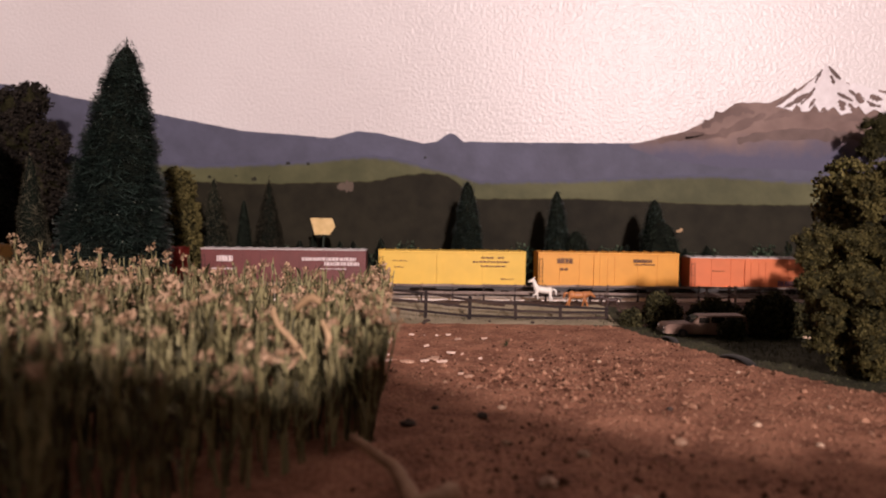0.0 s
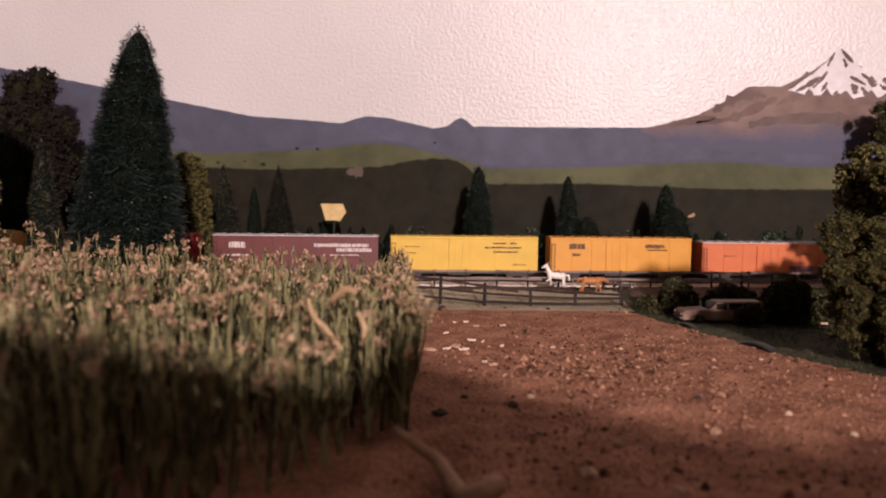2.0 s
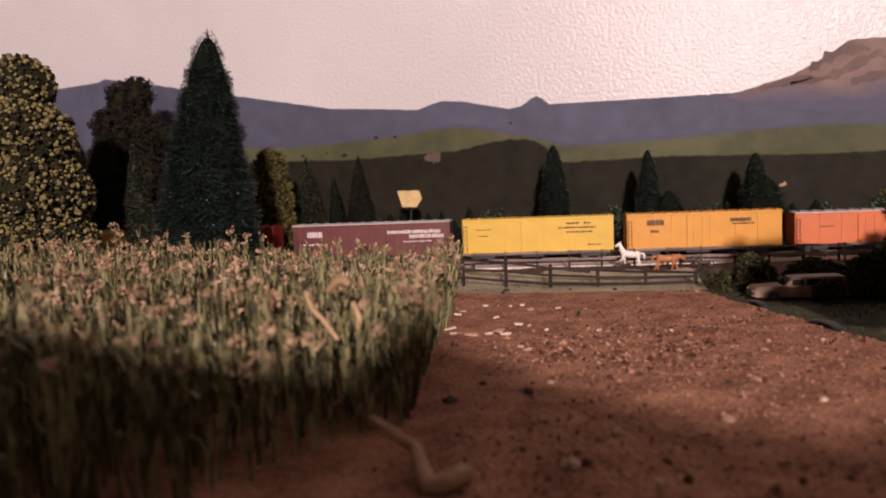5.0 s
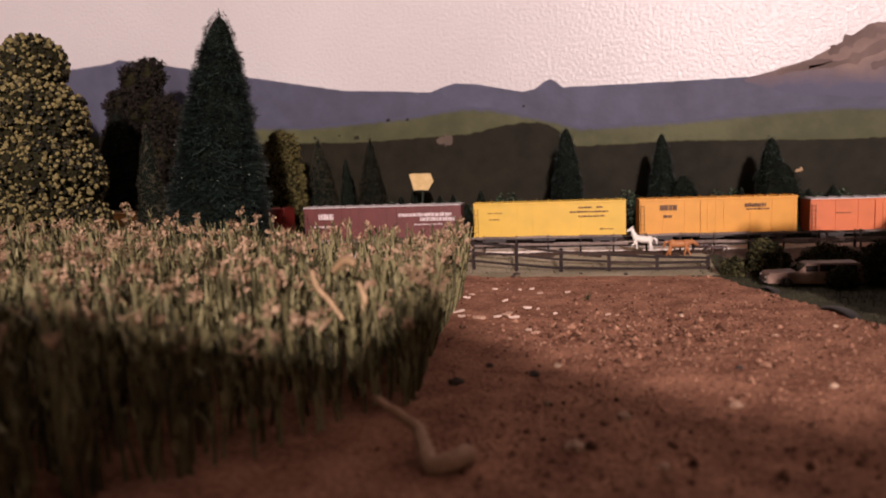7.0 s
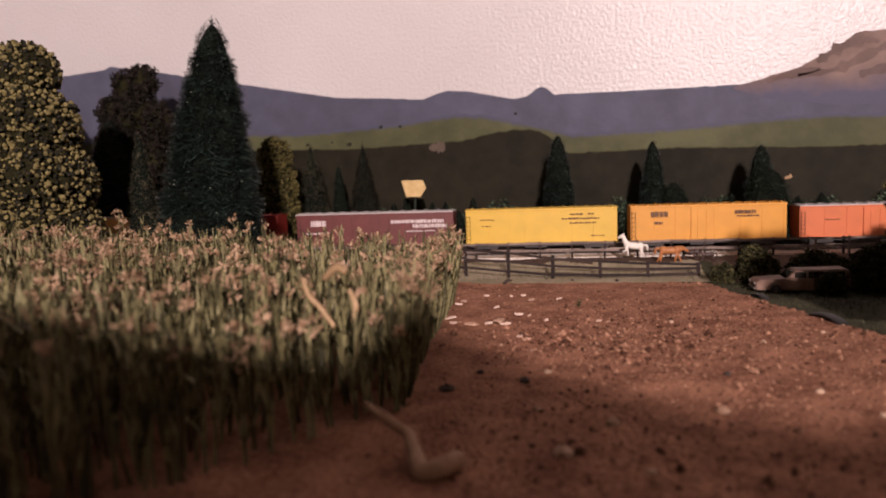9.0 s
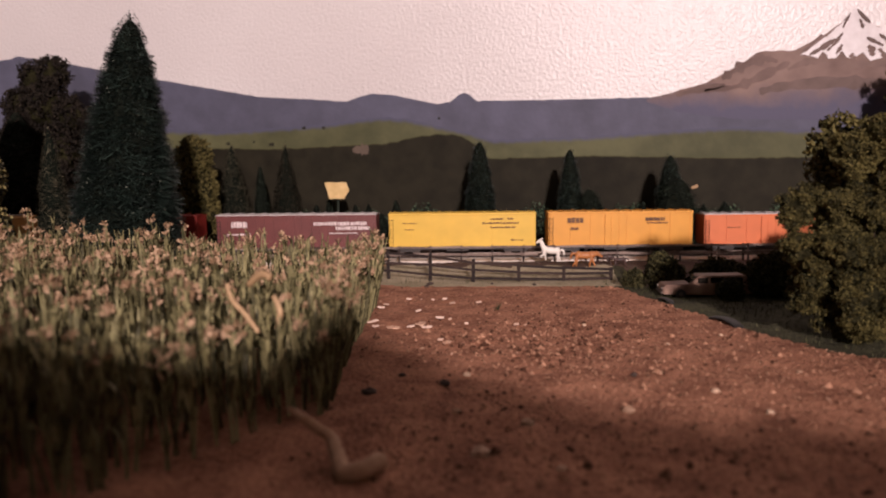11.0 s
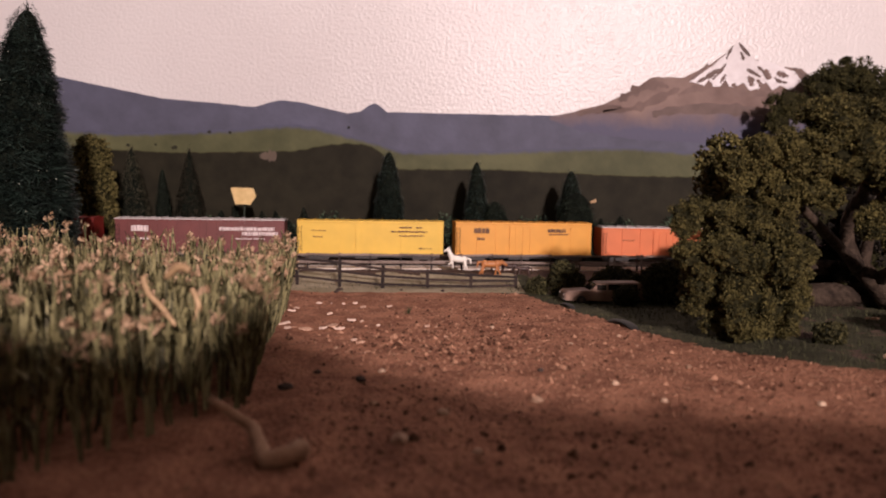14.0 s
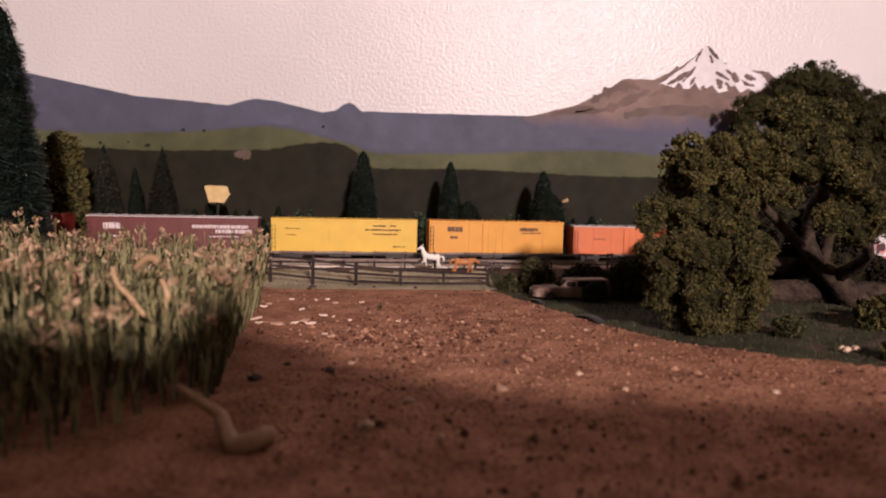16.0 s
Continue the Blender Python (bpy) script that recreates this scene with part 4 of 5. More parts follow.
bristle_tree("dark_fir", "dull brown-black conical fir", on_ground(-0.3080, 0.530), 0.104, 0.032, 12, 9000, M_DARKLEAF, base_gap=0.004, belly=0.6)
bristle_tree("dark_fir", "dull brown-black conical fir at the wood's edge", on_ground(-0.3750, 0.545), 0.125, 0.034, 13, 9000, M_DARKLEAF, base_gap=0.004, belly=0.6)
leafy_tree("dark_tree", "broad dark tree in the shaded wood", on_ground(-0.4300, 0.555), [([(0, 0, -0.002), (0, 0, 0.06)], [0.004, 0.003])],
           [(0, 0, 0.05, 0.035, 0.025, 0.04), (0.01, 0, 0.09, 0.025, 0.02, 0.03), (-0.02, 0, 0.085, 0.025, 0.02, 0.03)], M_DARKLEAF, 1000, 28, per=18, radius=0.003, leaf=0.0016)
bristle_tree("small_fir", "small grey-green fir beside the tall one", on_ground(-0.2340, 0.462), 0.092, 0.0140, 14, 5000, M_GREYFIR, base_gap=0.004, belly=0.7)
leafy_tree("round_tree", "small rounded olive-yellow tree", on_ground(-0.1850, 0.545), [([(0, 0, -0.002), (0, 0, 0.03)], [0.002, 0.0015])],
           [(0, 0, 0.046, 0.0165, 0.013, 0.024), (0.001, 0, 0.068, 0.0125, 0.011, 0.014), (0.001, 0, 0.026, 0.0165, 0.013, 0.018)], M_PALEOLIVE, 2600, 23, per=14, radius=0.0012, leaf=0.0010, core=0.86)
bristle_tree("grey_fir", "sparse tiered grey-green fir against the wall", on_ground(-0.1745, 0.585), 0.077, 0.0165, 15, 6000, M_GREYFIR, base_gap=0.003, belly=0.75, droop=0.1)
bristle_tree("slim_fir", "slim near-black fir by the wall", on_ground(-0.1470, 0.572), 0.062, 0.0078, 16, 1500, M_DARKNEEDLE, belly=0.5)
bristle_tree("grey_fir", "dim thin-topped fir against the wall", on_ground(-0.1370, 0.598), 0.076, 0.017, 17, 6000, M_DIMFIR, base_gap=0.003, belly=0.9)
for i, (x, y, h, r) in enumerate(((-0.111, 0.590, 0.030, 0.009), (-0.071, 0.592, 0.030, 0.007), (-0.050, 0.592, 0.033, 0.008), (-0.062, 0.596, 0.022, 0.008))):
    bristle_tree("dwarf_fir", "low dark fir at the foot of the wall", on_ground(x, y), h, r, 60 + i, 900, M_DARKNEEDLE, base_gap=0.002, belly=0.6)
# three clumps of firs behind the paddock
bristle_tree("fir_tree", "dark pointed fir near the painted wall", on_ground(0.0150, 0.572), 0.0775, 0.0140, 31, 5600, glint=0.03, belly=0.45, base_gap=0.003)
bristle_tree("fir_tree", "dark narrow fir with pale tip", on_ground(0.0775, 0.572), 0.0710, 0.0125, 32, 5000, glint=0.04, belly=0.5, base_gap=0.003)
bristle_tree("fir_tree", "low round-shouldered dark fir", on_ground(0.0905, 0.568), 0.0430, 0.0180, 33, 2800, M_DARKNEEDLE, belly=0.5, base_gap=0.002)
bristle_tree("fir_tree", "dark fir with narrow crown", on_ground(0.1455, 0.578), 0.0650, 0.0150, 34, 4000, glint=0.02, belly=0.5, base_gap=0.003)
bristle_tree("fir_tree", "broad blunt dark fir", on_ground(0.1475, 0.566), 0.0500, 0.0200, 35, 3200, M_DARKNEEDLE, belly=0.35, base_gap=0.002)
bristle_tree("dwarf_fir", "tiny dark cone-shaped fir", on_ground(0.1155, 0.572), 0.0150, 0.0062, 36, 900, M_DARKNEEDLE, belly=0.7, base_gap=0.001)
bristle_tree("fir_tree", "low dark spreading fir", on_ground(0.1815, 0.577), 0.0330, 0.0150, 37, 2200, M_DARKNEEDLE, belly=0.8, base_gap=0.002)
bristle_tree("dwarf_fir", "dim low fir at the wall", on_ground(0.1720, 0.598), 0.0280, 0.0100, 38, 1200, M_DARKNEEDLE, belly=0.8, base_gap=0.002)
bristle_tree("dwarf_fir", "dim low fir at the wall", on_ground(0.1290, 0.592), 0.0300, 0.0090, 39, 1200, M_DARKNEEDLE, belly=0.6, base_gap=0.002)
for x, h in ((0.2235, 0.024), (0.2435, 0.033)):
    t = thing("dead_sapling", "thin dark leafless sapling by the wall", "tree", on_ground(x, 0.596), "saplings")
    b = bmesh.new()
    limb(b, [(0, 0, -0.001), (0.0006, 0, h * 0.5), (0.0002, 0, h)], [0.0007, 0.0006, 0.0003], 6)
    part("trunk", b, M_BARK, t)
    foliage("crown", [(0, 0, h * 0.85, 0.0018, 0.0018, h * 0.16)], M_DARKNEEDLE, t, 30, per=12, radius=0.0012, leaf=0.001, seed=int(h * 1e4))
# pale leaf scrap caught on a fir
bm = bmesh.new()
for dx, dz, a, c in ((0, 0.0011, 0.0022, 0.0009), (0.0012, 0.0018, 0.0009, 0.0012), (-0.0011, 0.0005, 0.0011, 0.0006)):
    blob(bm, (dx, 0, dz), (a, 0.0004, c), 2, 0.7)
scrap = tagged(part("leaf_scrap", bm, M_STRAW, m=pose(0.1575, 0.556, 0.0455)), "pale dry leaf scrap caught in a fir", "leaf scrap")

# scrub along the foot of the wall
rng = np.random.default_rng(44)
n = 5200
sx = rng.uniform(-0.62, 0.62, n)
sh = 0.022 + 0.012 * np.array([noise.noise((x * 45, 3, 1)) for x in sx]) + 0.006 * np.array([noise.noise((x * 160, 8, 1)) for x in sx])
pts = np.stack([sx, rng.uniform(0.598, 0.616, n), 0.007 + sh * rng.random(n) ** 0.7], 1)
pts = np.repeat(pts, 7, axis=0) + rng.normal(size=(n * 7, 3)) * 0.0014
pts[:, 1] = np.minimum(pts[:, 1], 0.6165)
v, f = leaf_arrays(pts, 0.0013, rng)
tagged(cloud("scrub", v, f, M_SCRUB), "dim blue-green scrub along the painted wall", "scrub", kind="stuff")

# torn card on a leaning post behind the train
sign = thing("torn_sign", "torn pale yellow card on a leaning dark post", "sign", on_ground(-0.0880, 0.572))
b = bmesh.new()
limb(b, [(-0.0030, 0.001, -0.001), (-0.0012, -0.001, 0.018), (0.0012, -0.0045, 0.0400)], [0.0009, 0.0008, 0.0007], 7)
part("post", b, M_HUT, sign)
b = bmesh.new()
top_edge = [(-0.0092, 0.0480), (-0.0050, 0.0484), (-0.0010, 0.0479), (0.0030, 0.0482), (0.0070, 0.0478)]
low_edge = [(0.0082, 0.0452), (0.0096, 0.0420), (0.0080, 0.0396), (0.0062, 0.0362), (0.0010, 0.0366), (-0.0046, 0.0364), (-0.0066, 0.0418)]
q = [(x, -0.004 - (0.048 - z) * 0.4, z) for x, z in top_edge + low_edge]
lo = [b.verts.new(p) for p in q]
hi = [b.verts.new((p[0], p[1] + 0.0005, p[2] + 0.0002)) for p in q]
b.faces.new(lo), b.faces.new(hi[::-1])
for k in range(len(q)):
    b.faces.new((lo[k], hi[k], hi[(k + 1) % len(q)], lo[(k + 1) % len(q)]))
bmesh.ops.recalc_face_normals(b, faces=b.faces)
part("card", b, M_ROOFY, sign, "torn pale yellow card")
for i, (x, y, h, r) in enumerate(((-0.0985, 0.583, 0.036, 0.0075), (-0.0795, 0.585, 0.031, 0.0070))):
    bristle_tree("dwarf_fir", "low dark fir beside the leaning post", on_ground(x, y), h, r, 160 + i, 900, M_DARKNEEDLE, base_gap=0.002, belly=0.6)


# ---- fences ----
def fence(name, label, posts, rails, post_r, material, railm=None):
    """posts: (x, y, z, height); rails at these shares of the height."""
    t = thing(name, label, "fence", (posts[0][0], posts[0][1], posts[0][2]))
    o = Vector(posts[0][:3])
    for x, y, z, h in posts:
        b = box(-post_r, post_r, -post_r, post_r, -0.002, h, post_r * 0.25)
        part("post", b, material, t, m=Matrix.Translation(Vector((x, y, z)) - o) @ pose(0, 0, 0, random.uniform(-2, 2), random.uniform(-1.5, 2.5), random.uniform(-8, 8)))
    for (x0, y0, z0, h0), (x1, y1, z1, h1) in zip(posts, posts[1:]):
        for s in rails:
            a = Vector((x0, y0 - post_r * 1.3, z0 + h0 * s + random.uniform(-1, 1) * 0.0003)) - o
            c = Vector((x1, y1 - post_r * 1.3, z1 + h1 * s + random.uniform(-1, 1) * 0.0003)) - o
            d = c - a
            b = box(-d.length / 2 - post_r, d.length / 2 + post_r, -0.00025, 0.00025, -0.00062, 0.00062)
            part("rail", b, railm or material, t, m=Matrix.Translation((a + c) / 2) @ d.to_track_quat("X", "Z").to_matrix().to_4x4())
    return t


front = [(-0.0745, 0.463, 0.0050, 0.0140), (-0.0500, 0.459, 0.0036, 0.0142), (-0.0260, 0.453, 0.0018, 0.0146), (-0.0016, 0.447, 0.0004, 0.0148), (0.0222, 0.444, -0.0010, 0.0132), (0.0466, 0.444, -0.0010, 0.0110), (0.0702, 0.446, -0.0010, 0.0093), (0.0950, 0.451, -0.0002, 0.0070)]
fence("front_fence", "dark weathered three-rail paddock fence", front, (0.22, 0.55, 0.88), 0.00085, M_FENCE)
back = [(-0.31 + i * 0.0188, 0.504 + 0.12 * (-0.31 + i * 0.0188 - 0.065), 0.0042 + GRADE * (-0.31 + i * 0.0188 - 0.065), 0.0098) for i in range(33)]
fence("back_fence", "pale weathered two-rail fence along the track", back, (0.45, 0.9), 0.00055, M_FENCE, M_FENCEPALE)
for x, h in ((0.1605, 0.0085), (0.1770, 0.0105), (0.2050, 0.009)):
    t = thing("marker_post", "short pale marker post beside the track", "post", on_ground(x, 0.500), "marker posts")
    part("shaft", box(-0.0005, 0.0005, -0.0005, 0.0005, -0.001, h, 0.0001), M_FENCEPALE, t)
    part("cap", box(-0.0007, 0.0007, -0.0007, 0.0007, h, h + 0.0008, 0.0001), M_FENCEPALE, t)


# ---- horse figurines: one plain shape each ----
def figurine(label, at, rz, s, material, rear=0.0, graze=0.0):
    bm = bmesh.new()
    blob(bm, (0, 0, 0.0062), (0.0052, 0.0019, 0.0021), 2, 0.05)
    blob(bm, (-0.0036, 0, 0.0064), (0.0024, 0.0019, 0.0022), 2, 0.05)
    blob(bm, (0.0036, 0, 0.0064), (0.0022, 0.0018, 0.0023), 2, 0.05)
    nz = 0.0115 - graze * 0.006
    limb(bm, curve_points([(-0.0042, 0, 0.0068), (-0.0060, 0, 0.0068 + (nz - 0.0068) * 0.6), (-0.0068, 0, nz)], 3), [0.0017, 0.0016, 0.0015, 0.0013, 0.0012, 0.0011, 0.0011], 8, 0)
    limb(bm, [(-0.0064, 0, nz + 0.0005), (-0.0082, 0, nz - 0.0008), (-0.0096, 0, nz - 0.0018)], [0.0011, 0.0009, 0.0006], 8, 0)
    for dy in (-0.0005, 0.0005):
        tube(bm, (-0.0064, dy, nz + 0.0009), (-0.0063, dy, nz + 0.0020), 0.0003, 0.0001, 5)
    legs = ((-0.0040, -0.0010, -0.0016), (-0.0034, 0.0010, 0.0012), (0.0040, -0.0010, 0.0010), (0.0046, 0.0010, 0.0024))
    for k, (x, y, swing) in enumerate(legs):
        foot = 0.0 if not (rear and k == 0) else 0.0022
        limb(bm, [(x, y, 0.0060), (x + swing * 0.3, y, 0.0030), (x + swing, y, foot + 0.0002), (x + swing - 0.0004, y, foot)], [0.0010, 0.0006, 0.0005, 0.0006], 6, 0)
    limb(bm, curve_points([(0.0054, 0, 0.0074), (0.0074, 0, 0.0070), (0.0082, 0, 0.0040)], 3), [0.0004, 0.0006, 0.0007, 0.0008, 0.0007, 0.0005, 0.0002], 6, 0)
    ob = part("horse_figurine", bm, material, m=pose(*at, 0, rear, rz) @ Matrix.Scale(s, 4), smooth=True)
    return tagged(ob, label, "figurine")


figurine("white plastic horse figurine in the paddock", (0.0630, 0.492, 0.0056), 8, 0.98, M_WHITE, rear=8)
figurine("tan plastic horse figurine standing on the paddock earth", (0.0830, 0.481, 0.0036), 184, 1.02, M_CHESTNUT, graze=0.75)
figurine("dark brown plastic horse figurine with lowered head", (0.0940, 0.488, 0.0034), 170, 0.75, M_DARKHORSE, graze=0.9)
figurine("small dark brown foal figurine lying low", (0.1030, 0.486, 0.0028), 5, 0.62, M_DARKHORSE, graze=0.6)

# ---- old station wagon on the turf ----
wag = thing("station_wagon", "old rusty beige station wagon model on dark turf", "car", pose(0.1335, 0.402, -0.0006, 0, 0, 2))


def profile_solid(pts, y0, y1, inset=0.0):
    b = bmesh.new()
    A = [b.verts.new((x, y0, z)) for x, z in pts]
    B = [b.verts.new((x, y1, z)) for x, z in pts]
    b.faces.new(A), b.faces.new(B[::-1])
    for k in range(len(pts)):
        b.faces.new((A[k], B[k], B[(k + 1) % len(pts)], A[(k + 1) % len(pts)]))
    bmesh.ops.recalc_face_normals(b, faces=b.faces)
    bmesh.ops.bevel(b, geom=list(b.edges), offset=0.0004, segments=2, affect="EDGES")
    return b


part("body", profile_solid([(-0.0205, 0.0018), (-0.0208, 0.0045), (-0.0198, 0.0060), (-0.0080, 0.0066), (0.0190, 0.0064), (0.0206, 0.0055), (0.0206, 0.0018), (0.0, 0.0014)], -0.0066, 0.0066), M_RUST, wag)
cabin = part("cabin", profile_solid([(-0.0085, 0.0062), (-0.0045, 0.0100), (0.0155, 0.0102), (0.0190, 0.0062)], -0.0058, 0.0058), M_RUST, wag)
for x0, x1, z1 in ((-0.0052, -0.0008, 0.0092), (0.0002, 0.0060, 0.0094), (0.0070, 0.0140, 0.0094)):
    part("window_pane", box(x0, x1, -0.0062, -0.0056, 0.0068, z1, 0.0001), M_CARGLASS, cabin)
part("windscreen", profile_solid([(-0.0084, 0.0066), (-0.0052, 0.0096), (-0.0056, 0.0097), (-0.0090, 0.0067)], -0.0050, 0.0050), M_CARGLASS, cabin)
for x in (-0.0128, 0.0128):
    for y in (-0.0062, 0.0062):
        b = tube(bmesh.new(), (x, y - 0.0007, 0.0020), (x, y + 0.0007, 0.0020), 0.0022, 0.0022, 18)
        w = part("wheel", b, M_BLACK, wag)
        part("hubcap", tube(bmesh.new(), (x, y - 0.0009, 0.0020), (x, y + 0.0009, 0.0020), 0.0010, 0.0010, 12), M_CHROME, w)
part("bumper", box(-0.0216, -0.0206, -0.0064, 0.0064, 0.0020, 0.0032, 0.0003), M_CHROME, wag, "dull front bumper")
part("bumper", box(0.0205, 0.0214, -0.0064, 0.0064, 0.0020, 0.0032, 0.0003), M_CHROME, wag, "dull rear bumper")
for y in (-0.0048, 0.0048):
    part("headlight", tube(bmesh.new(), (-0.0213, y, 0.0044), (-0.0206, y, 0.0044), 0.0009, 0.0009, 12), M_CHROME, wag)

# ---- bushes round the car ----
bush("bush", "dark olive bush beside the old car", on_ground(0.1185, 0.424), [(0, 0, 0.0065, 0.0085, 0.008, 0.0080), (-0.002, 0, 0.0115, 0.0050, 0.005, 0.0048)], M_OLIVEDIM, 300, 41)
bush("bush", "rounded dark bush behind the car's tail", on_ground(0.1600, 0.398), [(0, 0, 0.008, 0.0105, 0.009, 0.010), (0.003, 0, 0.0135, 0.006, 0.006, 0.005)], M_OLIVEDIM, 360, 42)
bush("bush", "low pale-green bush at the fence end", on_ground(0.1035, 0.428), [(0, 0, 0.0032, 0.0045, 0.0045, 0.0040), (0.002, 0, 0.0050, 0.003, 0.003, 0.0028)], M_OLIVEDIM, 130, 43)
bush("bush", "low straggling bush behind the car", on_ground(0.1430, 0.430), [(0, 0, 0.006, 0.010, 0.008, 0.007), (0.008, 0, 0.005, 0.006, 0.006, 0.006)], M_OLIVEDIM, 260, 44)
bush("bush", "low bush growing against the car side", on_ground(0.1405, 0.389), [(0, 0, 0.0040, 0.0045, 0.004, 0.0042)], M_OLIVEDIM, 110, 49)
bush("bush", "small bush under the big tree", on_ground(0.1740, 0.405), [(0, 0, 0.006, 0.008, 0.007, 0.008)], M_OLIVEDIM, 200, 45)

# ---- large shrub and spreading tree ----
def crown_lobes(rows, flat=0.85, deep=0.9):
    """Lobes from (x, y, z, radius)."""
    return [(x, y, z, r, r * deep, r * flat) for x, y, z, r in rows]


bush("large_shrub", "large dense olive-green shrub on the turf", on_ground(0.1640, 0.310),
     crown_lobes([(-0.021, 0, 0.043, 0.0065), (-0.012, 0.002, 0.045, 0.008), (0.001, 0.002, 0.044, 0.0085), (0.009, 0, 0.040, 0.008), (0.016, 0, 0.031, 0.0055), (-0.021, 0, 0.030, 0.0062), (-0.009, -0.001, 0.030, 0.011), (0.005, 0, 0.027, 0.012), (0.014, 0, 0.020, 0.0075), (-0.017, 0.002, 0.018, 0.008), (-0.002, -0.002, 0.014, 0.011), (0.010, -0.002, 0.010, 0.008), (-0.008, 0, 0.007, 0.006), (0.004, -0.002, 0.006, 0.005)]),
     M_OLIVE, 3000, 46, per=62, radius=0.0018, leaf=0.00060, core=0.72, lumps=110)
bush("leafy_shrub", "tall shrub with pale flecked leaves behind", on_ground(0.1660, 0.338), [(0, 0, 0.058, 0.0125, 0.011, 0.018), (0.004, 0, 0.030, 0.012, 0.010, 0.025)], M_PALEOLIVE, 620, 47, per=9, radius=0.0018, leaf=0.0014)
leafy_tree("spreading_tree", "spreading tree with forked brown trunk and olive crown", on_ground(0.2400, 0.385),
           [(curve_points([(0.026, -0.004, -0.002), (0.012, -0.002, 0.012), (0.002, 0, 0.024), (-0.001, 0, 0.040), (-0.010, -0.030, 0.058), (-0.040, -0.070, 0.068)], 3), [0.0062, 0.0060, 0.0056, 0.0050, 0.0044, 0.0040, 0.0036, 0.0033, 0.0031, 0.0029, 0.0027, 0.0025, 0.0023, 0.002, 0.0016, 0.0012]),
            (curve_points([(0.005, -0.002, 0.018), (0.0085, -0.003, 0.036), (0.000, -0.024, 0.052), (-0.022, -0.066, 0.062)], 3), [0.0034, 0.0030, 0.0027, 0.0025, 0.0023, 0.0021, 0.002, 0.0018, 0.0016, 0.0012]),
            (curve_points([(0.004, -0.001, 0.020), (-0.020, -0.030, 0.030), (-0.060, -0.068, 0.052)], 3), [0.0036, 0.0030, 0.0026, 0.0022, 0.002, 0.0016, 0.0012]),
            (curve_points([(0.012, 0, 0.012), (0.010, -0.030, 0.026), (-0.018, -0.064, 0.038)], 3), [0.0036, 0.0030, 0.0026, 0.0022, 0.002, 0.0016, 0.0012])],
           crown_lobes([(-0.0525, -0.079, 0.0755, 0.009), (-0.0443, -0.0805, 0.0714, 0.0107), (-0.0591, -0.0805, 0.0673, 0.0082), (-0.0336, -0.0805, 0.0607, 0.0082), (-0.0295, -0.0805, 0.0541, 0.0066), (-0.041, -0.079, 0.0615, 0.009), (-0.0657, -0.0805, 0.0623, 0.0076), (-0.0764, -0.0805, 0.0656, 0.0067), (-0.0829, -0.0805, 0.0615, 0.0074), (-0.0673, -0.077, 0.0533, 0.0082), (-0.055, -0.074, 0.0566, 0.009), (-0.0336, -0.078, 0.0426, 0.0058), (-0.0245, -0.079, 0.0401, 0.0074), (-0.018, -0.078, 0.0484, 0.0082)]),
           M_OLIVE, 3000, 48, per=62, radius=0.0019, leaf=0.00062, core=0.70, lumps=120)
leafy_tree("dark_oak", "tall tree with heavy lumpy foliage coloured dark as in shade", on_ground(0.3850, 0.588),
           [(curve_points([(0.004, 0, -0.003), (0.000, 0, 0.030), (-0.006, 0, 0.060), (-0.012, 0, 0.092)], 3), [0.0060, 0.0052, 0.0046, 0.0042, 0.0038, 0.0034, 0.003, 0.0026, 0.0022, 0.0016]),
            (curve_points([(-0.002, 0, 0.040), (-0.030, 0, 0.066), (-0.060, 0, 0.088)], 3), [0.0034, 0.003, 0.0026, 0.0022, 0.002, 0.0016, 0.0012])],
           crown_lobes([(-0.0819, 0, 0.1149, 0.0138), (-0.086, 0, 0.1011, 0.0104), (-0.0473, 0, 0.1329, 0.0152), (-0.0307, 0, 0.1315, 0.018), (-0.0141, 0, 0.1218, 0.0152), (-0.0583, 0, 0.1246, 0.0104), (-0.021, 0, 0.108, 0.0193), (0.0025, 0, 0.0997, 0.0207), (0.0067, 0, 0.0735, 0.0235), (0.0232, 0, 0.1108, 0.0235), (0.0357, 0, 0.0777, 0.0249), (0.0288, 0, 0.0444, 0.0193)], 0.85, 0.7),
           M_SHADEDOLIVE, 2600, 148, per=44, radius=0.0030, leaf=0.0010, core=0.70, lumps=90)
# filler bushes, near-black to put shade into the gaps round the trunk
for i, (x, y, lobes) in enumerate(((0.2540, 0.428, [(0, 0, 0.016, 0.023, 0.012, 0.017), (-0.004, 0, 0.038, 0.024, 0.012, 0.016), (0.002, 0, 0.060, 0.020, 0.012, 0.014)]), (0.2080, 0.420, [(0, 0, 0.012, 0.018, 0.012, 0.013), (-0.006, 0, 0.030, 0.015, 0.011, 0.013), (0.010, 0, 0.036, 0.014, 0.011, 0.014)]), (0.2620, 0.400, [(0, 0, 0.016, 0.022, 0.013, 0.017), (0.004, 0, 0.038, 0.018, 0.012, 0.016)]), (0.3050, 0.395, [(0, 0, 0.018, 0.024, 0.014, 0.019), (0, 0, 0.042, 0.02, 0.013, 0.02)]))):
    bush("shade_bush", "near-black bush added to fill the shaded gap behind the spreading tree", on_ground(x, y), lobes, M_DARKLEAF, 520, 90 + i, per=30, radius=0.0024, leaf=0.0011, lumps=10)
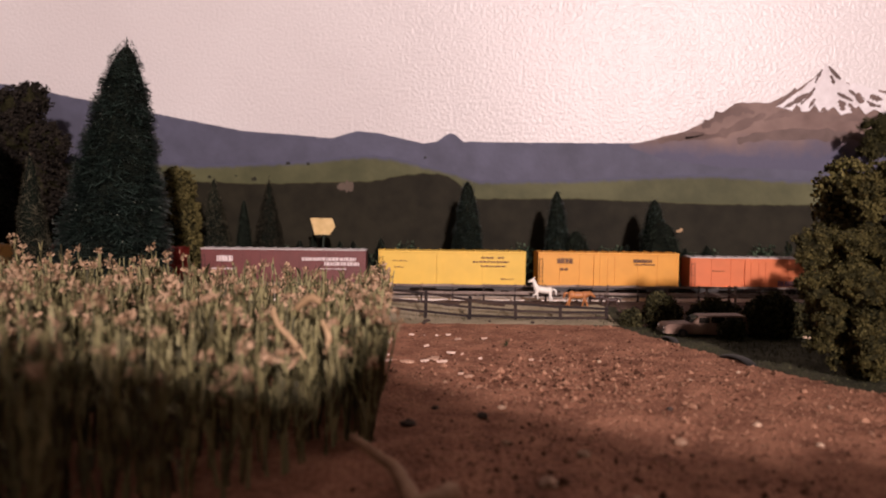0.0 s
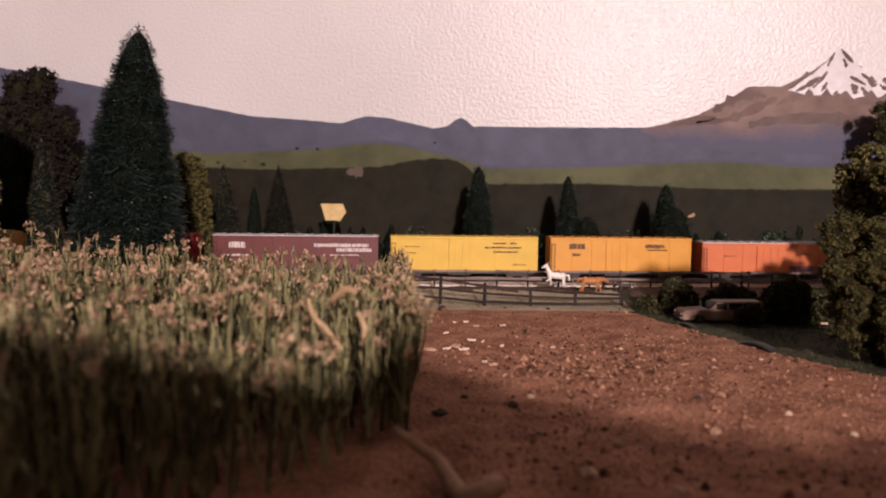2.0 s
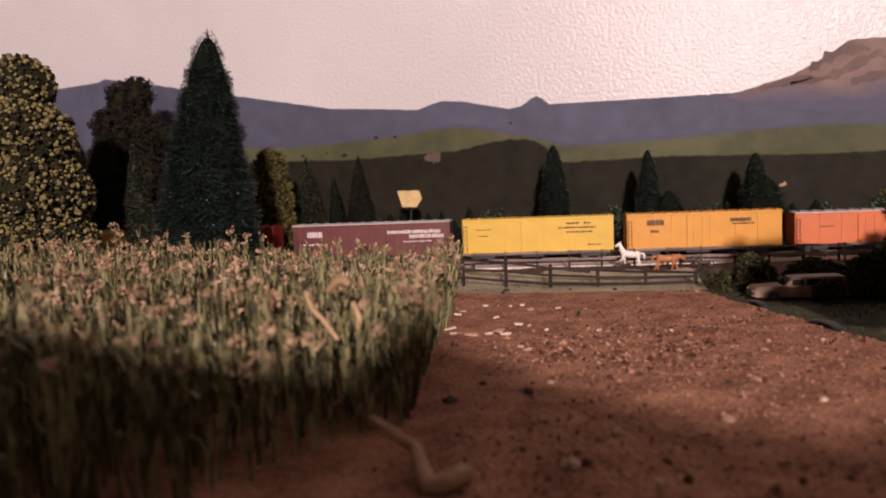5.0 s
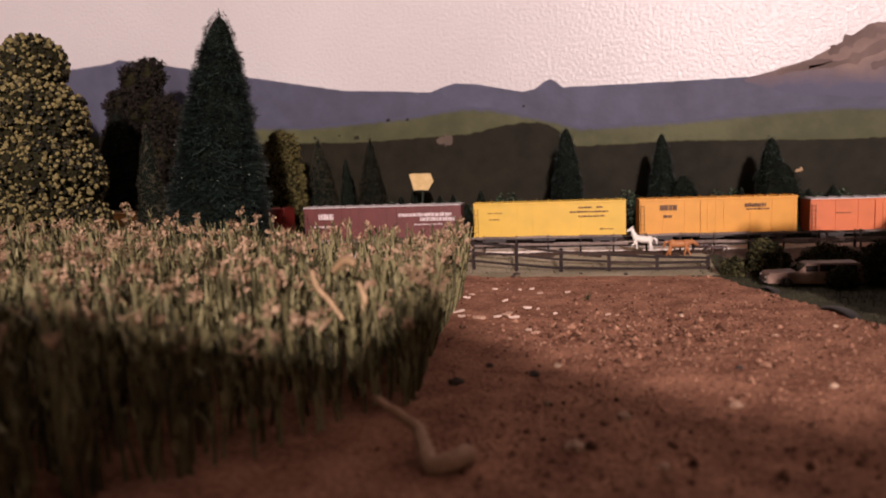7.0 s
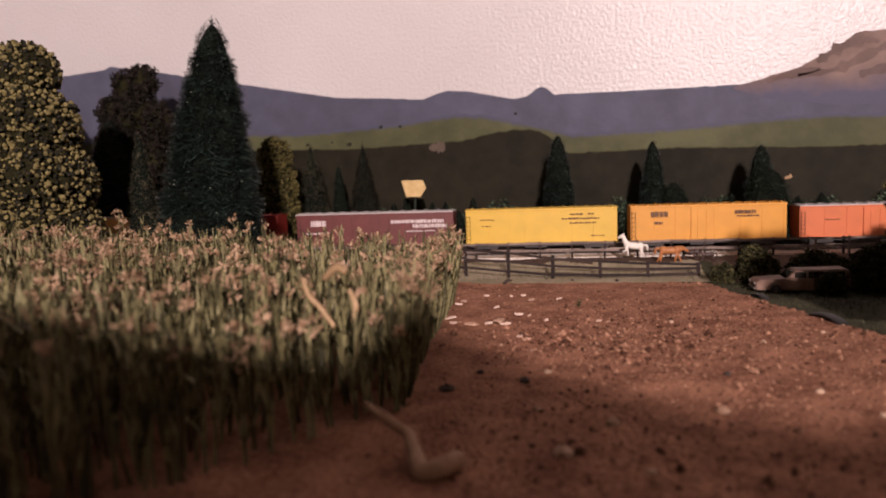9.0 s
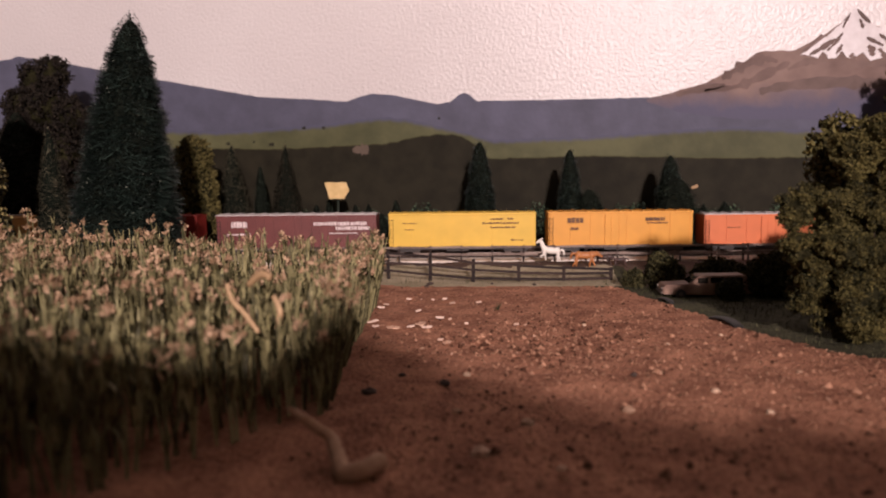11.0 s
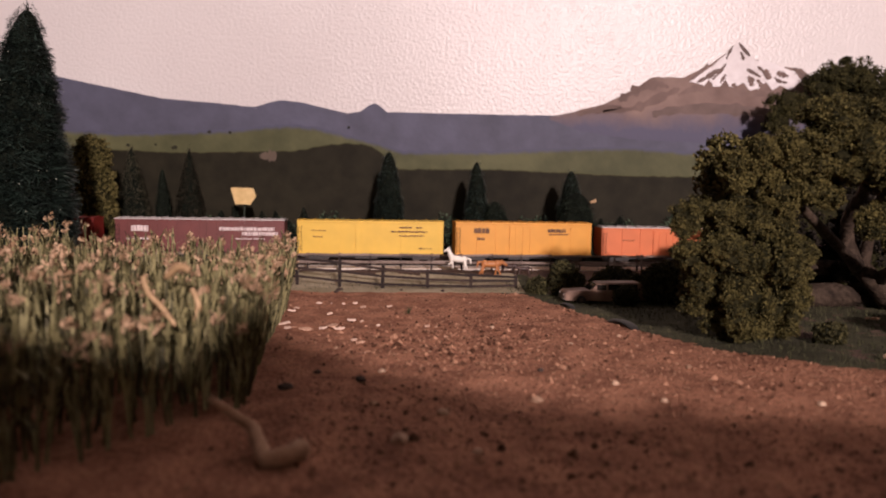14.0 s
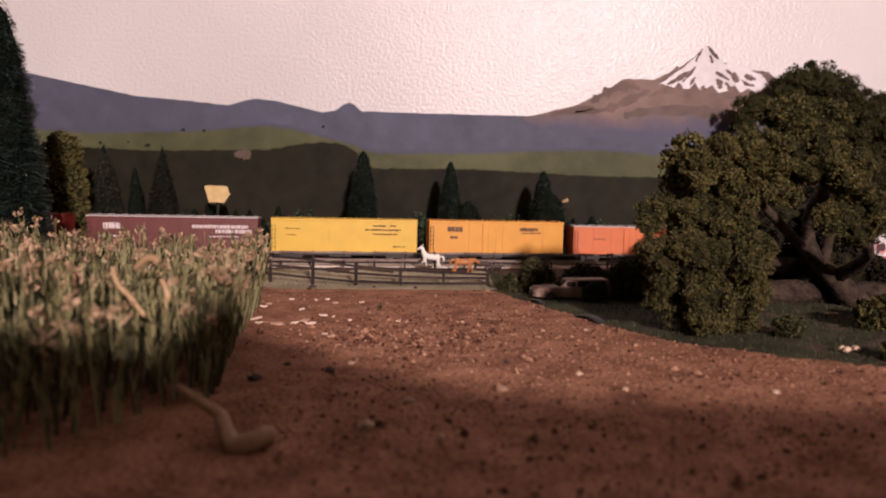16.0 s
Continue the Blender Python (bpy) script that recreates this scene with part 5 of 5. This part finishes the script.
for at, rz, L, r, lab in (((0.2660, 0.392, 0.0050), 177, 0.100, 0.0064, "thick brown fallen log with worn bark"), ((0.2500, 0.406, 0.0150), 184, 0.090, 0.0052, "dark fallen log lying on another")):
    b = bmesh.new()
    limb(b, curve_points([(-L / 2, 0, 0.001), (-L * 0.2, 0.002, 0.0), (L * 0.15, -0.002, 0.0005), (L / 2, 0.001, -0.002)], 5), [r * k for k in (0.45, 0.55, 0.62, 0.7, 0.76, 0.8, 0.84, 0.88, 0.9, 0.92, 0.95, 0.98, 1.0, 1.0, 1.02, 1.03)], 12, 0.08)
    tagged(part("fallen_log", b, M_BARK, m=pose(*at, 0, 0, rz), smooth=True), lab, "log")
for i, (x, y, s, lab) in enumerate(((0.2350, 0.322, 1.0, "low olive bush in front of the log"), (0.1910, 0.305, 0.55, "small olive tuft bush on the turf"), (0.2480, 0.338, 0.8, "small round bush at the log's side"), (0.1820, 0.352, 0.7, "small bush beneath the shrub"), (0.2060, 0.268, 0.45, "tiny dry bush at the soil edge"), (0.2750, 0.330, 1.2, "low dark bush by the roots"))):
    bush("low_bush", lab, on_ground(x, y), [(0, 0, 0.0055 * s, 0.0085 * s, 0.007 * s, 0.0065 * s), (0.004 * s, 0, 0.008 * s, 0.005 * s, 0.005 * s, 0.004 * s)], M_OLIVEDIM if i % 2 else M_OLIVE, int(220 * s), 80 + i, radius=0.0016)
for at, s, lab in (((0.1985, 0.2790, 0.0006), 1.0, "pale crumbled stone on the turf edge"), ((0.1730, 0.392, 0.0006), 0.6, "small pale stone by the bushes"), ((0.2330, 0.352, 0.0008), 0.7, "pale stone beside the log")):
    b = bmesh.new()
    for k in range(5):
        blob(b, (random.uniform(-0.003, 0.003) * s, random.uniform(-0.002, 0.002) * s, 0.0006 * s), (0.0016 * s, 0.0013 * s, 0.0010 * s), 1, 0.5)
    tagged(part("pale_stone", b, M_PEBBLE, m=pose(*at)), lab, "stone")
# half-buried tyres at the edge of the soil
for at, rz, s, lab in (((0.1125, 0.384, -0.0006), -68, 1.0, "half-buried black tyre at the soil edge"), ((0.1265, 0.3375, -0.0014), -66, 1.7, "large half-buried black tyre at the soil edge")):
    b = bmesh.new()
    rings = []
    R, r = 0.0048 * s, 0.0016 * (0.6 + 0.4 * s)
    for i in range(28):
        a = 2 * math.pi * i / 28
        rings.append([b.verts.new(((R + r * math.cos(t)) * math.cos(a), r * 0.8 * math.sin(t), (R + r * math.cos(t)) * math.sin(a))) for t in np.linspace(0, 2 * math.pi, 9)[:-1]])
    for i in range(28):
        for k in range(8):
            b.faces.new((rings[i][k], rings[i][(k + 1) % 8], rings[(i + 1) % 28][(k + 1) % 8], rings[(i + 1) % 28][k]))
    bmesh.ops.recalc_face_normals(b, faces=b.faces)
    tagged(part("old_tyre", b, M_BLACK, m=pose(*at, 0, 0, rz) @ Matrix.Diagonal((1, 1.3, 0.36, 1)), smooth=True), lab, "tyre")

# ---- crop field ----
rng = np.random.default_rng(99)


def field_edge_x(y):
    return np.interp(y, [0.10, 0.2158, 0.2284, 0.289, 0.371], [0.024, 0.0105, 0.0085, -0.0025, -0.0135])


def field_front_y(x):
    return np.interp(x, [-0.15, -0.06, -0.02, -0.001, 0.011], [0.095, 0.122, 0.172, 0.204, 0.224])


n = 6600
fy = rng.uniform(0.10, 0.374, n)
fx = rng.uniform(-0.40, 0.02, n)
keep = (fx < field_edge_x(fy) + rng.normal(size=n) * 0.0012) & (fx > -0.05 - (fy - 0.06) * 1.05) & (fy > field_front_y(fx) + rng.normal(size=n) * 0.005)
fx, fy = fx[keep], fy[keep]
ey = rng.uniform(0.222, 0.374, 330)
fx, fy = np.concatenate([fx, field_edge_x(ey) - np.abs(rng.normal(size=330)) * 0.002]), np.concatenate([fy, ey])
fh = np.interp(fx, [-0.30, -0.20, -0.10, -0.0135, 0.02], [0.0400, 0.0375, 0.0345, 0.0295, 0.0290]) * rng.uniform(0.66, 1.06, len(fx)) * np.where(rng.random(len(fx)) < 0.16, 1.14, 1.0)
V, F, IDX = [], [], []


def add_quad(a, b_, c_, d_, m):
    k = len(V)
    V.extend((a, b_, c_, d_))
    F.append((k, k + 1, k + 2, k + 3))
    IDX.append(m)


for x, y, h in zip(fx, fy, fh):
    base = np.array([x, y, float(ground_z(x, y)) - 0.001])
    lean = rng.normal(size=2) * 0.075
    if x > field_edge_x(y) - 0.004:
        lean = lean + np.array([0.10, -0.02])
    tip = base + np.array([lean[0] * h, lean[1] * h, h])
    mid = (base + tip) / 2 + np.array([*(rng.normal(size=2) * 0.0006), 0])
    a = rng.uniform(0, math.pi)
    for q in (a, a + math.pi / 2):
        w = np.array([math.cos(q), math.sin(q), 0]) * 0.00042
        add_quad(base - w, base + w, mid + w * 0.8, mid - w * 0.8, 0)
        add_quad(mid - w * 0.8, mid + w * 0.8, tip + w * 0.5, tip - w * 0.5, 0)
    for _ in range(8):
        s = rng.uniform(0.12, 0.92)
        p = base + (tip - base) * s
        q = rng.uniform(0, 2 * math.pi)
        d = np.array([math.cos(q), math.sin(q), 0])
        L = rng.uniform(0.0045, 0.0095) * (1.15 - 0.35 * s)
        w = np.array([-d[1], d[0], 0]) * rng.uniform(0.00026, 0.00066)
        out = rng.uniform(0.10, 0.34)
        e1 = p + d * L * out * 0.6 + np.array([0, 0, L * 0.55])
        e2 = p + d * L * out * rng.uniform(1.0, 2.2) + np.array([0, 0, L * rng.uniform(0.75, 1.05)])
        add_quad(p - w * 0.5, p + w * 0.5, e1 + w, e1 - w, 0)
        add_quad(e1 - w, e1 + w, e2 + w * 0.2, e2 - w * 0.2, 0)
    if rng.random() < 0.26:
        top_w = 0.0007 * math.exp(abs(rng.normal()) * 0.7)
        for _ in range(int(8 + 9000 * top_w)):
            d = rng.normal(size=3)
            d[2] = abs(d[2]) + 0.3
            d /= np.linalg.norm(d)
            w = np.cross(d, rng.normal(size=3))
            w = w / (np.linalg.norm(w) + 1e-9) * rng.uniform(0.00030, 0.00062)
            p = tip + rng.normal(size=3) * top_w * 0.5
            e = p + d * rng.uniform(0.0008, 0.0019)
            add_quad(p - w * 0.6, p + w * 0.6, e + w, e - w, 1)
tagged(cloud("crop_field", V, F, [M_STEM, M_HEAD], index=IDX), "dense standing crop of green-grey stalks with tan tassels", "crop", kind="stuff")

# loose pale stalks lying among the crop
for pts, r, lab in (([(-0.0125, 0.220, 0.0318), (-0.0112, 0.2195, 0.0280), (-0.0080, 0.219, 0.0248), (-0.0046, 0.2185, 0.0205)], 0.0007, "bent pale straw caught in the crop"),
                    ([(-0.0012, 0.220, 0.0290), (0.0004, 0.2195, 0.0252), (-0.0002, 0.219, 0.0215)], 0.0008, "pale straw end in the crop"),
                    ([(-0.0072, 0.220, 0.0314), (-0.0040, 0.2195, 0.0340), (-0.0012, 0.219, 0.0332)], 0.0010, "curled pale husk on the crop")):
    b = bmesh.new()
    line = curve_points(pts, 5)
    limb(b, line, [r * (0.7 + 0.3 * math.sin(math.pi * i / len(line))) for i in range(len(line))], 7, 0.15)
    tagged(part("straw", b, M_STRAW, smooth=True), lab, "straw")
# curled root on the bare soil
b = bmesh.new()
line = curve_points([(0.01, 0.197, 0.01), (0.013, 0.197, 0.008), (0.015, 0.198, 0.006), (0.018, 0.198, 0.004), (0.02, 0.195, 0.003), (0.022, 0.191, 0.002), (0.024, 0.187, 0.001), (0.028, 0.187, 0.002), (0.03, 0.191, 0.002)], 4)
limb(b, line, [0.0006 + 0.0014 * (i / len(line)) ** 0.8 for i in range(len(line))], 9, 0.12)
tagged(part("curled_root", b, M_ROOT, smooth=True), "curled tan root lying on bare soil", "root")

# ---- soil crumbs ----
rng = np.random.default_rng(123)
n = 60000
cx = rng.uniform(-0.03, 0.26, n)
cy = 0.14 + 0.30 * rng.random(n) ** 1.15
ok = (cy < np.interp(cx, EDGE_X, EDGE_Y) - 0.001) & (cx > field_edge_x(cy) - 0.004) & (rng.random(n) < 0.15 + 0.6 * smooth_step(0.0, 0.05, cx + 0.012 * np.sin(cy * 70)) * (1 - 0.7 * smooth_step(0.35, 0.39, cy)))
cx, cy = cx[ok], cy[ok]
n = len(cx)
size = 0.00018 * np.exp(rng.normal(size=n) * 0.55)
size = size * (1 + 0.75 * np.exp(-((cx - 0.055) / 0.035) ** 2 - ((cy - 0.298) / 0.035) ** 2))
octa = np.array([(1, 0, 0), (-1, 0, 0), (0, 1, 0), (0, -1, 0), (0, 0, 1), (0, 0, -0.6)], float)
tri = np.array([(0, 2, 4), (2, 1, 4), (1, 3, 4), (3, 0, 4), (2, 0, 5), (1, 2, 5), (3, 1, 5), (0, 3, 5)])
cz = ground_z(cx, cy) + np.array([noise.noise((x * 260, y * 260, 0)) * 0.00045 + noise.noise((x * 60, y * 60, 4)) * 0.0006 for x, y in zip(cx, cy)])
v = octa[None] * size[:, None, None] * rng.uniform(0.6, 1.4, (n, 6, 1)) + np.stack([cx, cy, cz + size * 0.3], 1)[:, None, :]
f = (tri[None] + (np.arange(n) * 6)[:, None, None]).reshape(-1, 3)
tagged(cloud("soil_crumbs", v.reshape(-1, 3), f, M_CRUMB), "loose red-brown soil crumbs", "soil", kind="stuff")

# ---- turf fibres ----
n = 15000
cx, cy = rng.uniform(0.09, 0.32, n), rng.uniform(0.24, 0.47, n)
ok = cy > np.interp(cx, EDGE_X, EDGE_Y) + rng.normal(size=n) * 0.003
cx, cy = cx[ok], cy[ok]
ex, ey = rng.uniform(-0.1, 0.12, 1800), rng.uniform(0.436, 0.56, 1800)
cx, cy = np.concatenate([cx, ex]), np.concatenate([cy, ey])
n = len(cx)
a = rng.uniform(0, 2 * math.pi, n)
L = rng.uniform(0.0005, 0.0018, n)
p = np.stack([cx, cy, ground_z(cx, cy) - 0.0002], 1)
tipv = p + np.stack([np.cos(a) * L * 0.5, np.sin(a) * L * 0.5, L + 0.0004], 1)
w = np.stack([-np.sin(a), np.cos(a), np.zeros(n)], 1) * 0.00014
v = np.stack([p - w, p + w, tipv], 1).reshape(-1, 3)
tagged(cloud("turf", v, np.arange(n * 3).reshape(-1, 3), M_TUFT), "short dark green turf fibres", "turf", kind="stuff")

# ---- wood chips, pebbles, clods ----
rc = random.Random(8)


def flake(length, kind):
    """An irregular curled scrap of wood: ragged (0), leaf-shaped (1) or bent (2)."""
    b = bmesh.new()
    L, n = length / 2, 6
    wide = (0.42, 0.30, 0.20)[kind] * length
    curl = (0.5, 0.2, 0.8)[kind] * rc.choice((1, -0.6, 0.3))
    ragged = (0.5, 0.2, 0.35)[kind]
    rows = []
    for i in range(n + 1):
        u = i / n * 2 - 1
        w = wide * (0.25 + 0.75 * (1 - u * u) ** 0.6) * (1 + rc.uniform(-ragged, ragged)) / 2
        off = rc.uniform(-ragged, ragged) * wide * 0.4
        z = length * 0.10 * (curl * u * u + 0.6 * u * rc.uniform(0, 1)) + 0.0003 + rc.uniform(0, 0.0003)
        rows.append([b.verts.new((u * L, off + k * w, z + dz)) for k, dz in ((-1, 0.0), (1, 0.0004), (1, 0.0007), (-1, 0.0003))])
    for p, q in zip(rows, rows[1:]):
        for k in range(4):
            b.faces.new((p[k], p[(k + 1) % 4], q[(k + 1) % 4], q[k]))
    b.faces.new(rows[0][::-1])
    b.faces.new(rows[-1])
    bmesh.ops.recalc_face_normals(b, faces=b.faces)
    return b


CHIPS = [(-0.0050, 0.330, 4.6, 1), (-0.0018, 0.321, 3.2, 1), (-0.0088, 0.360, 3.6, 2), (-0.0085, 0.368, 2.6, 1), (0.005, 0.319, 5.0, 0), (0.0141, 0.327, 7.0, 0), (0.0175, 0.320, 4.0, 2), (0.0114, 0.321, 3.2, 1), (0.0196, 0.339, 3.6, 1), (0.024, 0.336, 2.0, 2),
         (-0.0011, 0.382, 2.6, 1), (0.0048, 0.381, 1.8, 2), (0.0103, 0.381, 1.6, 1), (0.0154, 0.383, 2.2, 2), (0.0203, 0.372, 2.8, 1), (0.0086, 0.353, 2.6, 1), (0.0318, 0.374, 2.6, 2), (0.050, 0.327, 2.0, 1), (0.0313, 0.328, 1.4, 2), (0.0256, 0.300, 2.0, 1), (0.0283, 0.296, 2.8, 0)]
for x, y, size_mm, kind in CHIPS:
    chip = part("wood_chip", flake(size_mm / 1000, kind), M_TANCHIP if kind == 0 else M_CHIP, m=pose(x, y, 0.0002, rc.uniform(-8, 12), rc.uniform(-6, 6), rc.gauss(0, 32)))
    tagged(chip, ("ragged tan scrap of wood on the soil", "pale leaf-shaped wood chip on the soil", "bent pale splinter on the soil")[kind], "wood chip", "wood chips")
for k in range(26):
    x, y = rc.uniform(0.0, 0.16), rc.uniform(0.24, 0.42)
    if x < float(field_edge_x(y)) + 0.001 or y > float(np.interp(x, EDGE_X, EDGE_Y)) - 0.004:
        continue
    copy_thing(chip, pose(x, y, 0.0002, rc.uniform(-10, 10), rc.uniform(-10, 10), rc.uniform(0, 180)) @ Matrix.Scale(rc.uniform(0.25, 0.6), 4))
b = bmesh.new()
blob(b, (0, 0, 0), (0.0013, 0.0011, 0.0009), 2, 0.6)
peb = tagged(part("pebble", b, M_PEBBLE, m=pose(0.080, 0.230, 0.0006) @ Matrix.Scale(1.25, 4)), "small tan pebble on the soil", "pebble", "pebbles on the soil")
for x, y, s in ((0.057, 0.220, 0.95), (0.048, 0.201, 1.3), (0.039, 0.259, 0.7), (0.1035, 0.2480, 0.7), (0.0925, 0.2650, 0.6), (0.0400, 0.2270, 0.7), (0.064, 0.195, 0.6), (0.112, 0.232, 0.6), (0.130, 0.268, 0.6), (0.021, 0.290, 0.5), (0.100, 0.300, 0.5), (0.075, 0.330, 0.5), (0.150, 0.230, 0.7), (0.052, 0.285, 0.45), (0.120, 0.315, 0.5)):
    copy_thing(peb, pose(x, y, 0.0004 * s, 0, 0, x * 9000) @ Matrix.Scale(s, 4))
b = bmesh.new()
blob(b, (0, 0, 0), (0.0020, 0.0015, 0.0012), 2, 0.8)
clod = tagged(part("soil_clod", b, M_CLOD, m=pose(0.0155, 0.2400, 0.0006)), "dark lump of soil", "soil clod", "clods")
for x, y, s in ((0.034, 0.250, 0.8), (0.021, 0.2570, 0.5), (0.0005, 0.4330, 0.9), (0.055, 0.432, 0.6), (0.033, 0.434, 0.5), (0.085, 0.262, 0.5), (0.0, 0.425, 0.6)):
    copy_thing(clod, pose(x, y, 0.0004, 0, 0, x * 9000) @ Matrix.Scale(s, 4))
# little dry weed on the soil
weed = thing("dry_weed", "small grey-green dry weed on the soil", "weed", (0.0410, 0.3600, 0))
b = bmesh.new()
for k in range(26):
    a, e = random.uniform(0, 6.28), random.uniform(0.2, 1.3)
    L = random.uniform(0.002, 0.0042)
    tube(b, (0, 0, -0.0003), (math.cos(a) * math.cos(e) * L, math.sin(a) * math.cos(e) * L, math.sin(e) * L), 0.00012, 0.00004, 4)
part("stems", b, M_TUFT, weed)
